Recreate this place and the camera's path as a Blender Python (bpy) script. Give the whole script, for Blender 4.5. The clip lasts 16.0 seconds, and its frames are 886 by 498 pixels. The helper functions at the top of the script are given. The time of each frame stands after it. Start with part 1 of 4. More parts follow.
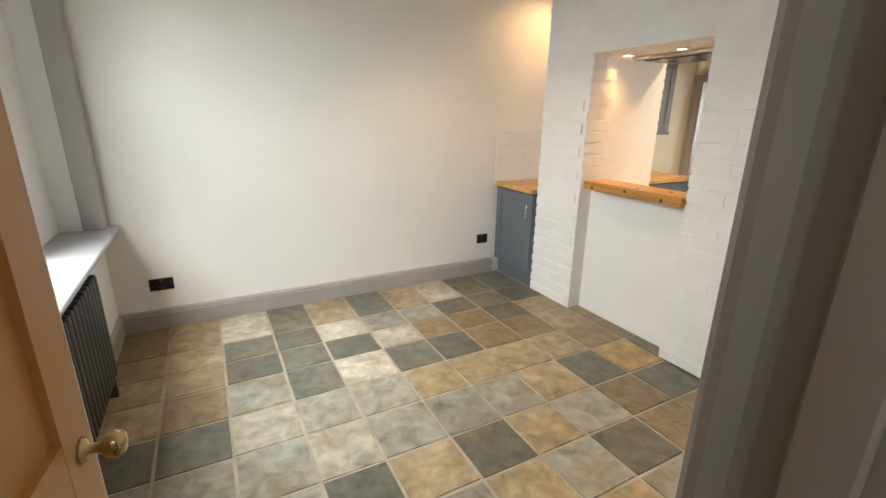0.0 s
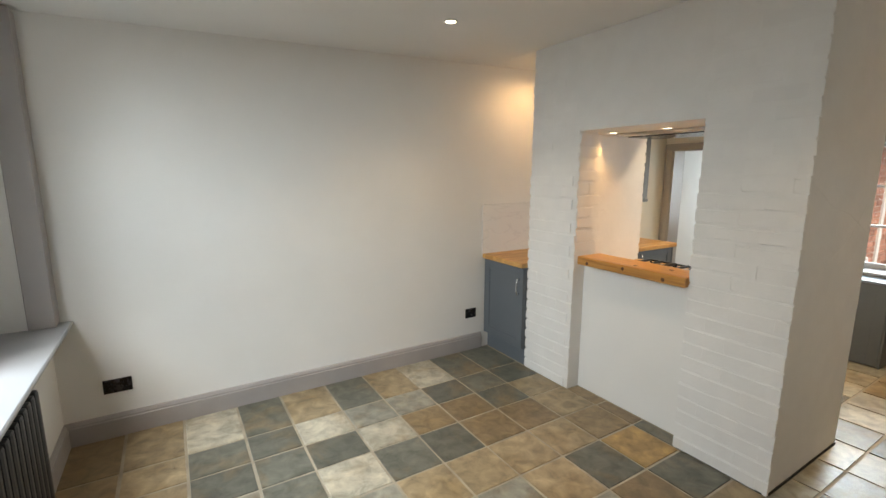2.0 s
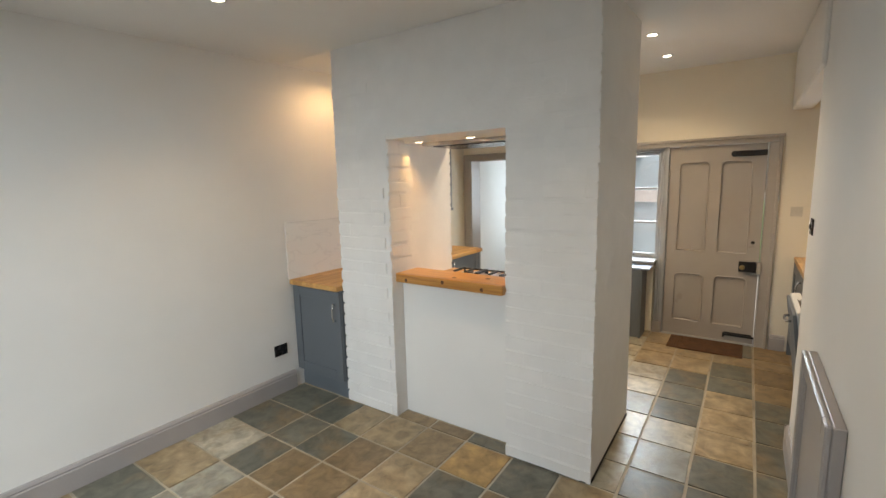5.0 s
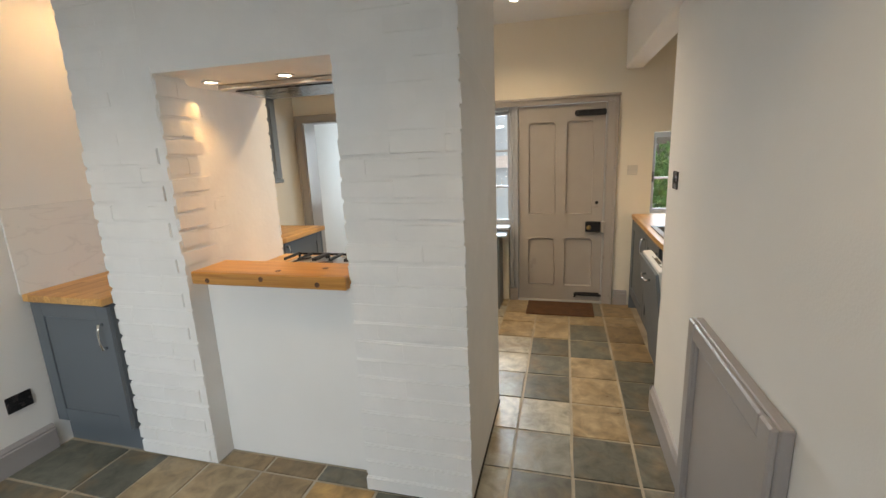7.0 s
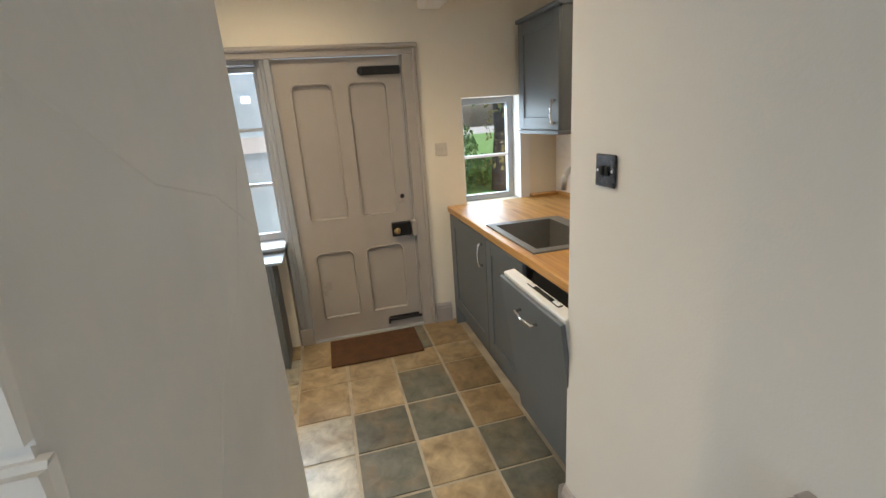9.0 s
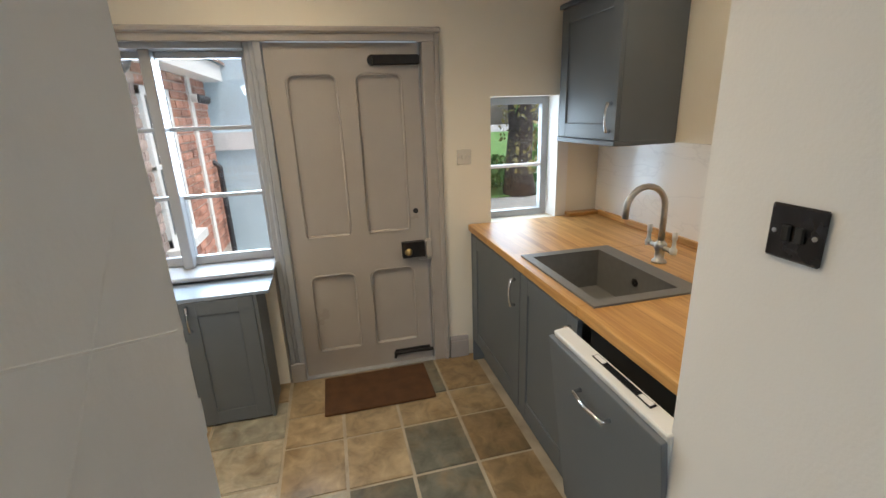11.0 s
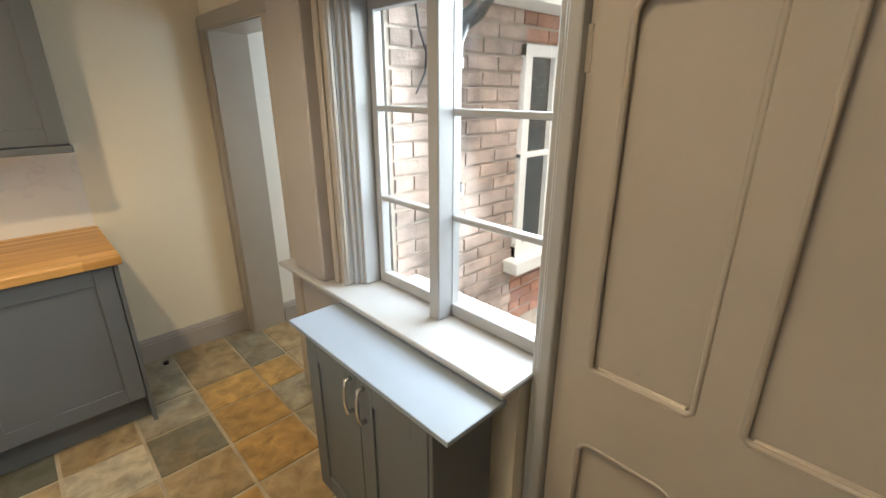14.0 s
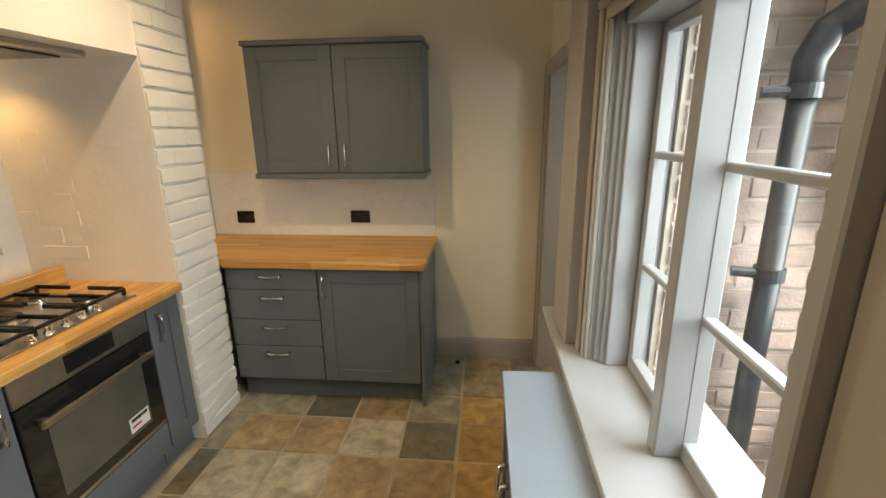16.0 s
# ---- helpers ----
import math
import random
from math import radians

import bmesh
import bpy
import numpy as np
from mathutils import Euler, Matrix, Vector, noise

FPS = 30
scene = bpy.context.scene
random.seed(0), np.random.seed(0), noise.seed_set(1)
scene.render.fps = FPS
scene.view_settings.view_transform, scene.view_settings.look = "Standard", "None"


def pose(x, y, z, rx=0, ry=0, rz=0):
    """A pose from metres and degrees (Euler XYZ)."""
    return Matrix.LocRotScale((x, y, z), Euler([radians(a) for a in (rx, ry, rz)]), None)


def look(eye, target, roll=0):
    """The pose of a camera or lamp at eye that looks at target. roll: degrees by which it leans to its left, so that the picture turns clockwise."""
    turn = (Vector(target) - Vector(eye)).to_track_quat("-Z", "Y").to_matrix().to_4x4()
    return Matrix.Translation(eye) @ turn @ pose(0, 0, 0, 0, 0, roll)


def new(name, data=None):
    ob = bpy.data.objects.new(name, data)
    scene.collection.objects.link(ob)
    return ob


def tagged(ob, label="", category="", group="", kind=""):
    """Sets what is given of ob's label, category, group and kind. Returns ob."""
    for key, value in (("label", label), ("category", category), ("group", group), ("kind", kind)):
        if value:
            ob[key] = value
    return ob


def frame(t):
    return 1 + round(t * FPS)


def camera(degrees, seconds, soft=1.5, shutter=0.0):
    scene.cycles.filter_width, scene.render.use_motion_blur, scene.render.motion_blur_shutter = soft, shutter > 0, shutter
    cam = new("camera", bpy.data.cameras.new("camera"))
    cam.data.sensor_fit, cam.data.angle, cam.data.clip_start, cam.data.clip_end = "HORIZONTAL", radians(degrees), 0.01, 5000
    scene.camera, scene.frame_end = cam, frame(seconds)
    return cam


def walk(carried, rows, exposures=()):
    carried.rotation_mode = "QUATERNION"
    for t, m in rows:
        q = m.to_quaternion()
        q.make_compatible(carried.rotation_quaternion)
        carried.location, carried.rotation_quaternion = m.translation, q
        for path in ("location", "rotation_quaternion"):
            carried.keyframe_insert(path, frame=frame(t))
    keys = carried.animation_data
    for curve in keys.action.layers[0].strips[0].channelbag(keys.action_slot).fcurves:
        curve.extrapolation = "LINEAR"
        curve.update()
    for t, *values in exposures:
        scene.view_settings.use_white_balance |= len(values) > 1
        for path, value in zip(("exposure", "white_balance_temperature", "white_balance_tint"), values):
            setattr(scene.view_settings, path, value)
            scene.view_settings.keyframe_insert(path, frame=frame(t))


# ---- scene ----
cam = camera(89.9, 16.0)
PATH = [
    (0, (0.306, 0.497, 1.529), (1.202, 2.187, 0.945), 0.8),
    (0.5, (0.343, 0.645, 1.534), (1.26, 2.32, 0.94), 0.5),
    (1, (0.335, 0.746, 1.564), (1.349, 2.378, 1.01), 0.5),
    (1.5, (0.282, 0.778, 1.612), (1.32, 2.426, 1.158), 0.2),
    (2, (0.303, 0.751, 1.66), (1.33, 2.433, 1.32), 0.1),
    (2.5, (0.31, 0.74, 1.688), (1.333, 2.432, 1.39), -0.4),
    (3, (0.319, 0.749, 1.687), (1.371, 2.419, 1.365), -0.6),
    (3.5, (0.351, 0.725, 1.68), (1.466, 2.344, 1.312), -0.5),
    (4, (0.426, 0.777, 1.657), (1.697, 2.272, 1.269), -0.8),
    (4.5, (0.471, 0.942, 1.65), (1.951, 2.24, 1.298), -1.1),
    (4.7, (0.502, 0.976, 1.665), (2.052, 2.198, 1.34), -1.2),
    (6.8, (1.028, 1.214, 1.559), (2.891, 1.819, 1.157), -2.3),
    (7, (1.149, 1.255, 1.568), (3.031, 1.776, 1.138), -2.4),
    (7.5, (1.516, 1.399, 1.546), (3.443, 1.662, 1.078), -3.0),
    (8, (1.882, 1.422, 1.555), (3.817, 1.397, 1.047), -3.5),
    (8.5, (2.232, 1.413, 1.564), (4.138, 1.158, 1.017), -3.5),
    (9, (2.545, 1.447, 1.551), (4.406, 0.988, 0.977), -4.0),
    (9.2, (2.638, 1.452, 1.551), (4.485, 0.948, 0.972), -4.0),
    (11.3, (3.17, 1.387, 1.582), (5.036, 0.975, 0.993), -1.1),
    (11.5, (3.245, 1.315, 1.565), (5.127, 0.998, 0.968), -1.3),
    (12, (3.541, 1.295, 1.569), (5.441, 1.228, 0.95), 0.3),
    (12.5, (3.85, 1.237, 1.547), (5.718, 1.562, 0.91), -0.2),
    (13, (4.157, 1.163, 1.548), (5.916, 1.889, 0.935), 0.6),
    (14, (4.71, 1.135, 1.613), (6.012, 2.496, 0.939), -0.0),
    (14.5, (4.992, 1.125, 1.589), (5.881, 2.781, 0.907), -0.6),
    (15, (5.129, 1.182, 1.596), (5.619, 3.016, 0.968), -1.1),
    (15.5, (5.213, 1.206, 1.616), (5.349, 3.121, 1.055), -1.0),
    (16, (5.276, 1.193, 1.635), (5.094, 3.113, 1.106), -0.7),
]
walk(cam, [(t, look(eye, target, roll)) for t, eye, target, roll in PATH],
     [(0, 0.65, 7800, 13), (1, 0.34, 7600, 12), (2, 0.25, 7500, 11), (4.7, 0.27, 7200, 11), (7, 0.27, 7100, 11), (9.2, 0.35, 6500, 8), (11.3, 0.2, 6350, 8), (12.5, 0.15, 6500, 9), (14, 0.27, 7500, 8), (15, 0.0, 7900, 8), (16, -0.22, 8300, 8)])


# ---------------------------------------------------------------- light
world = bpy.data.worlds.new("sky")
scene.world = world
world.use_nodes = True
wn = world.node_tree.nodes
sky = wn.new("ShaderNodeTexSky")
sky.sky_type = "NISHITA"
sky.sun_disc = False
sky.sun_elevation, sky.sun_rotation = radians(60), radians(200)
sky.dust_density = 3.0
world.node_tree.links.new(sky.outputs[0], wn["Background"].inputs[0])
wn["Background"].inputs[1].default_value = 0.15


def lamp(name, kind, energy, colour, m, size=0.1, size_y=None, spread=180, angle=None):
    data = bpy.data.lights.new(name, kind)
    data.energy, data.color = energy, colour
    if kind == "AREA":
        data.shape = "RECTANGLE" if size_y else "DISK"
        data.size = size
        if size_y:
            data.size_y = size_y
        data.spread = radians(spread)
    if kind == "SPOT":
        data.spot_size, data.spot_blend, data.shadow_soft_size = radians(angle), 0.7, size
    if kind == "SUN":
        data.angle = radians(angle)
    ob = new(name, data)
    ob.matrix_world = m
    return ob


DAY = (0.68, 0.84, 1.0)
WARM = (1.0, 0.79, 0.54)
lamp("sun", "SUN", 3.2, (1, 0.97, 0.93), look((4.2, -4, 11), (6.4, 2, 0)), angle=35)
lamp("daylight_dining_window", "AREA", 310, (0.71, 0.855, 1.0), look((-1.6, 2.2, 2.75), (0.9, 2.85, 0.1)), 2.2, 1.8)
lamp("daylight_kitchen_window", "AREA", 34, DAY, look((6.3, 2.15, 1.55), (4.4, 2.4, 0.5)), 0.8, 1.05, spread=130)
lamp("daylight_small_window", "AREA", 5, DAY, look((5.9, 0.25, 1.27), (5, 0.2, 1.1)), 0.38, 0.65)
lamp("daylight_lobby", "AREA", 16, DAY, look((7.0, 3.05, 1.4), (6.6, 3.9, 1.2)), 0.6, 1.0)

# ---------------------------------------------------------------- materials
def material(name, colour, rough=0.5, metal=0.0, mottle=0.08, scale=6.0, fine=90.0, bump=0.05, coat=0.0, per_object=False, spread=0.0):
    """Principled paint, stone or metal with stains at a large scale and grain at a fine one."""
    m = bpy.data.materials.new(name)
    m.use_nodes = True
    n, l = m.node_tree.nodes, m.node_tree.links
    b = n["Principled BSDF"]
    b.inputs["Metallic"].default_value = metal
    b.inputs["Coat Weight"].default_value = coat
    co = n.new("ShaderNodeTexCoord")
    big, small = n.new("ShaderNodeTexNoise"), n.new("ShaderNodeTexNoise")
    big.inputs["Scale"].default_value, small.inputs["Scale"].default_value = scale, fine
    big.inputs["Detail"].default_value, small.inputs["Detail"].default_value = 5, 3
    geo = n.new("ShaderNodeNewGeometry")
    for t in (big, small):
        l.new(geo.outputs["Position"], t.inputs["Vector"])
    mix = n.new("ShaderNodeMix")
    mix.data_type, mix.blend_type = "RGBA", "MULTIPLY"
    mix.inputs[0].default_value = 1.0
    ramp = n.new("ShaderNodeMapRange")
    ramp.inputs[1].default_value, ramp.inputs[2].default_value = 0.25, 0.75
    ramp.inputs[3].default_value, ramp.inputs[4].default_value = 1 - mottle * 1.6, 1 + mottle * 0.6
    l.new(big.outputs["Fac"], ramp.inputs[0])
    l.new(ramp.outputs[0], mix.inputs[7])
    if per_object:
        info = n.new("ShaderNodeObjectInfo")
        hsv = n.new("ShaderNodeHueSaturation")
        hsv.inputs["Color"].default_value = (*colour, 1)
        span = n.new("ShaderNodeMapRange")
        span.inputs[3].default_value, span.inputs[4].default_value = 1 - spread, 1 + spread
        l.new(info.outputs["Random"], span.inputs[0])
        l.new(span.outputs[0], hsv.inputs["Value"])
        l.new(hsv.outputs[0], mix.inputs[6])
    else:
        mix.inputs[6].default_value = (*colour, 1)
    l.new(mix.outputs[2], b.inputs["Base Color"])
    rr = n.new("ShaderNodeMapRange")
    rr.inputs[3].default_value, rr.inputs[4].default_value = max(rough - 0.08, 0.02), min(rough + 0.1, 1)
    l.new(big.outputs["Fac"], rr.inputs[0])
    l.new(rr.outputs[0], b.inputs["Roughness"])
    if bump:
        bm_ = n.new("ShaderNodeBump")
        bm_.inputs["Strength"].default_value, bm_.inputs["Distance"].default_value = bump, 0.01
        l.new(small.outputs["Fac"], bm_.inputs["Height"])
        l.new(bm_.outputs[0], b.inputs["Normal"])
    return m


def wood(name, dark, light, axis, rough=0.4, stave=0.04, length=0.5):
    """Oak staves that run along one axis, each of its own tone, with fine grain."""
    m = bpy.data.materials.new(name)
    m.use_nodes = True
    n, l = m.node_tree.nodes, m.node_tree.links
    b = n["Principled BSDF"]
    geo = n.new("ShaderNodeNewGeometry")
    mp = n.new("ShaderNodeMapping")
    if axis == "y":
        mp.inputs["Rotation"].default_value = (0, 0, radians(90))
    l.new(geo.outputs["Position"], mp.inputs["Vector"])
    br = n.new("ShaderNodeTexBrick")
    br.inputs["Scale"].default_value = 1.0
    br.inputs["Brick Width"].default_value, br.inputs["Row Height"].default_value = length, stave
    br.inputs["Mortar Size"].default_value = 0.0006
    br.offset, br.offset_frequency = 0.37, 3
    br.inputs["Color1"].default_value, br.inputs["Color2"].default_value = (0, 0, 0, 1), (1, 1, 1, 1)
    br.inputs["Mortar"].default_value = (0.1, 0.1, 0.1, 1)
    l.new(mp.outputs[0], br.inputs["Vector"])
    st = n.new("ShaderNodeMapping")
    st.inputs["Scale"].default_value = (3, 70, 70)
    l.new(mp.outputs[0], st.inputs["Vector"])
    gr = n.new("ShaderNodeTexNoise")
    gr.inputs["Scale"].default_value, gr.inputs["Detail"].default_value, gr.inputs["Distortion"].default_value = 1.0, 6, 0.6
    l.new(st.outputs[0], gr.inputs["Vector"])
    add = n.new("ShaderNodeMath")
    add.operation = "MULTIPLY_ADD"
    add.inputs[1].default_value = 0.4
    l.new(br.outputs["Color"], add.inputs[0])
    l.new(gr.outputs["Fac"], add.inputs[2])
    ramp = n.new("ShaderNodeValToRGB")
    ramp.color_ramp.elements[0].position, ramp.color_ramp.elements[0].color = 0.3, (*dark, 1)
    ramp.color_ramp.elements[1].position, ramp.color_ramp.elements[1].color = 1.0, (*light, 1)
    l.new(add.outputs[0], ramp.inputs[0])
    l.new(ramp.outputs[0], b.inputs["Base Color"])
    b.inputs["Roughness"].default_value = rough
    bp = n.new("ShaderNodeBump")
    bp.inputs["Strength"].default_value, bp.inputs["Distance"].default_value = 0.08, 0.004
    l.new(gr.outputs["Fac"], bp.inputs["Height"])
    l.new(bp.outputs[0], b.inputs["Normal"])
    return m


def slate_material():
    """Riven slate: each tile's own tone, with ochre and dark clouds, fine layers and veins."""
    m = bpy.data.materials.new("riven_slate")
    m.use_nodes = True
    n, l = m.node_tree.nodes, m.node_tree.links
    b = n["Principled BSDF"]
    info, geo = n.new("ShaderNodeObjectInfo"), n.new("ShaderNodeNewGeometry")
    off = n.new("ShaderNodeVectorMath")
    off.operation = "MULTIPLY_ADD"
    off.inputs[1].default_value = (1, 1, 1)
    rnd = n.new("ShaderNodeCombineXYZ")
    l.new(info.outputs["Random"], rnd.inputs[2])
    l.new(geo.outputs["Position"], off.inputs[0])
    k = n.new("ShaderNodeVectorMath")
    k.operation = "SCALE"
    k.inputs["Scale"].default_value = 40
    l.new(rnd.outputs[0], k.inputs[0])
    l.new(k.outputs[0], off.inputs[2])

    def noise_at(scale, detail, distort):
        t = n.new("ShaderNodeTexNoise")
        t.inputs["Scale"].default_value, t.inputs["Detail"].default_value, t.inputs["Distortion"].default_value = scale, detail, distort
        t.inputs["Roughness"].default_value = 0.58
        l.new(off.outputs[0], t.inputs["Vector"])
        return t
    cloud, vein, grain = noise_at(4, 5, 0.4), noise_at(11, 9, 0.5), noise_at(90, 4, 0)
    tone = n.new("ShaderNodeMapRange")
    tone.inputs[1].default_value, tone.inputs[2].default_value = 0.3, 0.72
    tone.inputs[3].default_value, tone.inputs[4].default_value = 0.6, 1.4
    l.new(vein.outputs["Fac"], tone.inputs[0])
    mix = n.new("ShaderNodeMix")
    mix.data_type, mix.blend_type = "RGBA", "MIX"
    f = n.new("ShaderNodeMapRange")
    f.inputs[1].default_value, f.inputs[2].default_value, f.inputs[4].default_value = 0.48, 0.72, 0.62
    l.new(cloud.outputs["Fac"], f.inputs[0])
    l.new(f.outputs[0], mix.inputs[0])
    l.new(info.outputs["Color"], mix.inputs[6])
    mix.inputs[7].default_value = (0.24, 0.155, 0.065, 1)
    mul = n.new("ShaderNodeMix")
    mul.data_type, mul.blend_type = "RGBA", "MULTIPLY"
    mul.inputs[0].default_value = 1
    l.new(mix.outputs[2], mul.inputs[6])
    l.new(tone.outputs[0], mul.inputs[7])
    l.new(mul.outputs[2], b.inputs["Base Color"])
    r = n.new("ShaderNodeMapRange")
    r.inputs[3].default_value, r.inputs[4].default_value = 0.2, 0.48
    l.new(vein.outputs["Fac"], r.inputs[0])
    l.new(r.outputs[0], b.inputs["Roughness"])
    h = n.new("ShaderNodeMath")
    h.operation = "MULTIPLY_ADD"
    h.inputs[1].default_value = 3.0
    l.new(vein.outputs["Fac"], h.inputs[0])
    l.new(grain.outputs["Fac"], h.inputs[2])
    bp = n.new("ShaderNodeBump")
    bp.inputs["Strength"].default_value, bp.inputs["Distance"].default_value = 0.18, 0.004
    l.new(h.outputs[0], bp.inputs["Height"])
    l.new(bp.outputs[0], b.inputs["Normal"])
    return m


def marble_material():
    """White splashback tile with faint grey diagonal veins."""
    m = material("marble_tile", (0.8, 0.79, 0.77), 0.16, 0, 0.05, 3, 60, 0.0)
    n, l = m.node_tree.nodes, m.node_tree.links
    geo = n.new("ShaderNodeNewGeometry")
    mp = n.new("ShaderNodeMapping")
    mp.inputs["Rotation"].default_value = (0, radians(35), 0)
    mp.inputs["Scale"].default_value = (1.1, 1.1, 2.6)
    l.new(geo.outputs["Position"], mp.inputs["Vector"])
    t = n.new("ShaderNodeTexNoise")
    t.inputs["Scale"].default_value, t.inputs["Detail"].default_value, t.inputs["Distortion"].default_value = 2.2, 4, 0.5
    l.new(mp.outputs[0], t.inputs["Vector"])
    r = n.new("ShaderNodeValToRGB")
    e = r.color_ramp.elements
    e[0].position, e[0].color = 0.485, (0.8, 0.79, 0.77, 1)
    e[1].position, e[1].color = 0.515, (0.8, 0.79, 0.77, 1)
    mid = e.new(0.5)
    mid.color = (0.735, 0.725, 0.71, 1)
    l.new(t.outputs["Fac"], r.inputs[0])
    l.new(r.outputs[0], n["Principled BSDF"].inputs["Base Color"])
    return m


def glass_material():
    m = bpy.data.materials.new("window_glass")
    m.use_nodes = True
    n, l = m.node_tree.nodes, m.node_tree.links
    tr, gl, mx = n.new("ShaderNodeBsdfTransparent"), n.new("ShaderNodeBsdfGlossy"), n.new("ShaderNodeMixShader")
    gl.inputs["Roughness"].default_value = 0.02
    mx.inputs[0].default_value = 0.05
    l.new(tr.outputs[0], mx.inputs[1])
    l.new(gl.outputs[0], mx.inputs[2])
    l.new(mx.outputs[0], n["Material Output"].inputs[0])
    return m


def glow(name, colour, strength):
    m = bpy.data.materials.new(name)
    m.use_nodes = True
    b = m.node_tree.nodes["Principled BSDF"]
    b.inputs["Emission Color"].default_value, b.inputs["Emission Strength"].default_value = (*colour, 1), strength
    return m


WALL = material("white_emulsion", (0.8, 0.79, 0.765), 0.75, 0, 0.035, 1.6, 160, 0.06)
CREAM = material("cream_emulsion", (0.8, 0.745, 0.63), 0.75, 0, 0.04, 1.6, 160, 0.06)
CEIL = material("ceiling_paint", (0.8, 0.795, 0.78), 0.85, 0, 0.03, 1.2, 120, 0.05)
BRICKPAINT = material("white_painted_brick", (0.79, 0.78, 0.76), 0.6, 0, 0.03, 7, 40, 0.13, per_object=True, spread=0.015)
GREYTRIM = material("warm_grey_gloss_trim", (0.37, 0.345, 0.335), 0.35, 0, 0.06, 4, 80, 0.04)
DOORGREY = material("stone_grey_door_paint", (0.39, 0.358, 0.325), 0.3, 0, 0.04, 5, 60, 0.06)
SILLGREY = material("pale_grey_sill_paint", (0.36, 0.372, 0.39), 0.32, 0, 0.05, 5, 70, 0.05)
CABINET = material("slate_grey_cabinet_lacquer", (0.122, 0.14, 0.158), 0.42, 0, 0.05, 4, 90, 0.03)
BOARD = material("blue_grey_board", (0.27, 0.33, 0.41), 0.35, 0, 0.03, 5, 90, 0.02)
STEEL = material("brushed_steel", (0.55, 0.54, 0.52), 0.3, 1, 0.08, 20, 200, 0.04)
CHROME = material("chrome", (0.75, 0.75, 0.75), 0.1, 1, 0.04, 15, 100, 0.0)
BRASS = material("worn_brass", (0.55, 0.42, 0.2), 0.28, 1, 0.2, 30, 120, 0.03)
BLACKIRON = material("black_iron", (0.02, 0.018, 0.018), 0.4, 0.3, 0.2, 30, 120, 0.15)
BLACKNICKEL = material("black_nickel", (0.06, 0.055, 0.055), 0.25, 0.8, 0.2, 30, 120, 0.02)
BLACKGLASS = material("black_oven_glass", (0.012, 0.012, 0.013), 0.06, 0, 0.05, 10, 80, 0.0, coat=0.5)
OVENWINDOW = material("smoked_oven_window", (0.09, 0.085, 0.075), 0.08, 0, 0.1, 6, 80, 0.0, coat=0.6)
WHITEPL = material("white_plastic", (0.72, 0.72, 0.7), 0.35, 0, 0.03, 10, 80, 0.0)
IVORY = material("ivory_plastic", (0.62, 0.58, 0.5), 0.35, 0, 0.05, 10, 80, 0.0)
SINKGREY = material("grey_composite_sink", (0.17, 0.165, 0.155), 0.5, 0, 0.08, 30, 300, 0.08)
RADIATOR = material("anthracite_radiator", (0.03, 0.032, 0.036), 0.4, 0.2, 0.08, 10, 90, 0.02)
GROUT = material("sandy_grout", (0.47, 0.41, 0.32), 0.85, 0, 0.25, 5, 120, 0.3)
COIR = material("brown_coir", (0.12, 0.055, 0.024), 0.95, 0, 0.25, 14, 240, 0.9)
PINE = wood("stained_pine", (0.34, 0.14, 0.028), (0.66, 0.335, 0.09), "y", 0.35, 0.2, 3)
OAKX = wood("oak_block_along_x", (0.36, 0.165, 0.045), (0.7, 0.41, 0.145), "x")
OAKY = wood("oak_block_along_y", (0.36, 0.165, 0.045), (0.7, 0.41, 0.145), "y")
KNOT = material("dark_pine_knot", (0.1, 0.035, 0.012), 0.4, 0, 0.2, 60, 200, 0.05)
TANDOOR = material("tan_door_paint", (0.5, 0.25, 0.085), 0.4, 0, 0.08, 4, 60, 0.06)
SLATE = slate_material()
MARBLE = marble_material()
GLASS = glass_material()
LAMPGLOW = glow("warm_lamp_glow", (1, 0.88, 0.7), 14)
# near-black for print and rockers; also stands for shade inside the dishwasher
DARK = material("near_black", (0.015, 0.015, 0.015), 0.8, 0, 0.1, 10, 60, 0.0)
BRICKRED = material("weathered_red_brick", (0.5, 0.25, 0.18), 0.85, 0, 0.3, 7, 90, 0.4, per_object=True, spread=0.22)
BRICKPALE = material("limewashed_brick", (0.58, 0.455, 0.405), 0.85, 0, 0.4, 5, 90, 0.4, per_object=True, spread=0.14)
MORTAR = material("pale_mortar", (0.56, 0.49, 0.43), 0.9, 0, 0.2, 8, 90, 0.3)
WHITEWOOD = material("white_joinery", (0.8, 0.8, 0.79), 0.4, 0, 0.05, 6, 60, 0.03)
ROOFTILE = material("brown_roof_tile", (0.2, 0.13, 0.1), 0.8, 0, 0.3, 8, 60, 0.3)
BLUEGREY = material("blue_grey_render", (0.58, 0.72, 0.8), 0.8, 0, 0.08, 3, 90, 0.1)
PIPE = material("black_cast_pipe", (0.03, 0.033, 0.04), 0.35, 0, 0.15, 12, 80, 0.05)
PAVING = material("pale_paving", (0.42, 0.42, 0.4), 0.85, 0, 0.15, 3, 60, 0.2)
LEAF = material("green_leaf", (0.2, 0.42, 0.1), 0.6, 0, 0.3, 5, 60, 0.1)
LEAFPALE = material("yellowing_leaf", (0.42, 0.36, 0.12), 0.6, 0, 0.3, 5, 60, 0.1)
BARK = material("dark_bark", (0.1, 0.075, 0.06), 0.9, 0, 0.4, 9, 60, 0.8)
LAWN = material("lawn", (0.14, 0.3, 0.07), 0.9, 0, 0.3, 4, 120, 0.6)
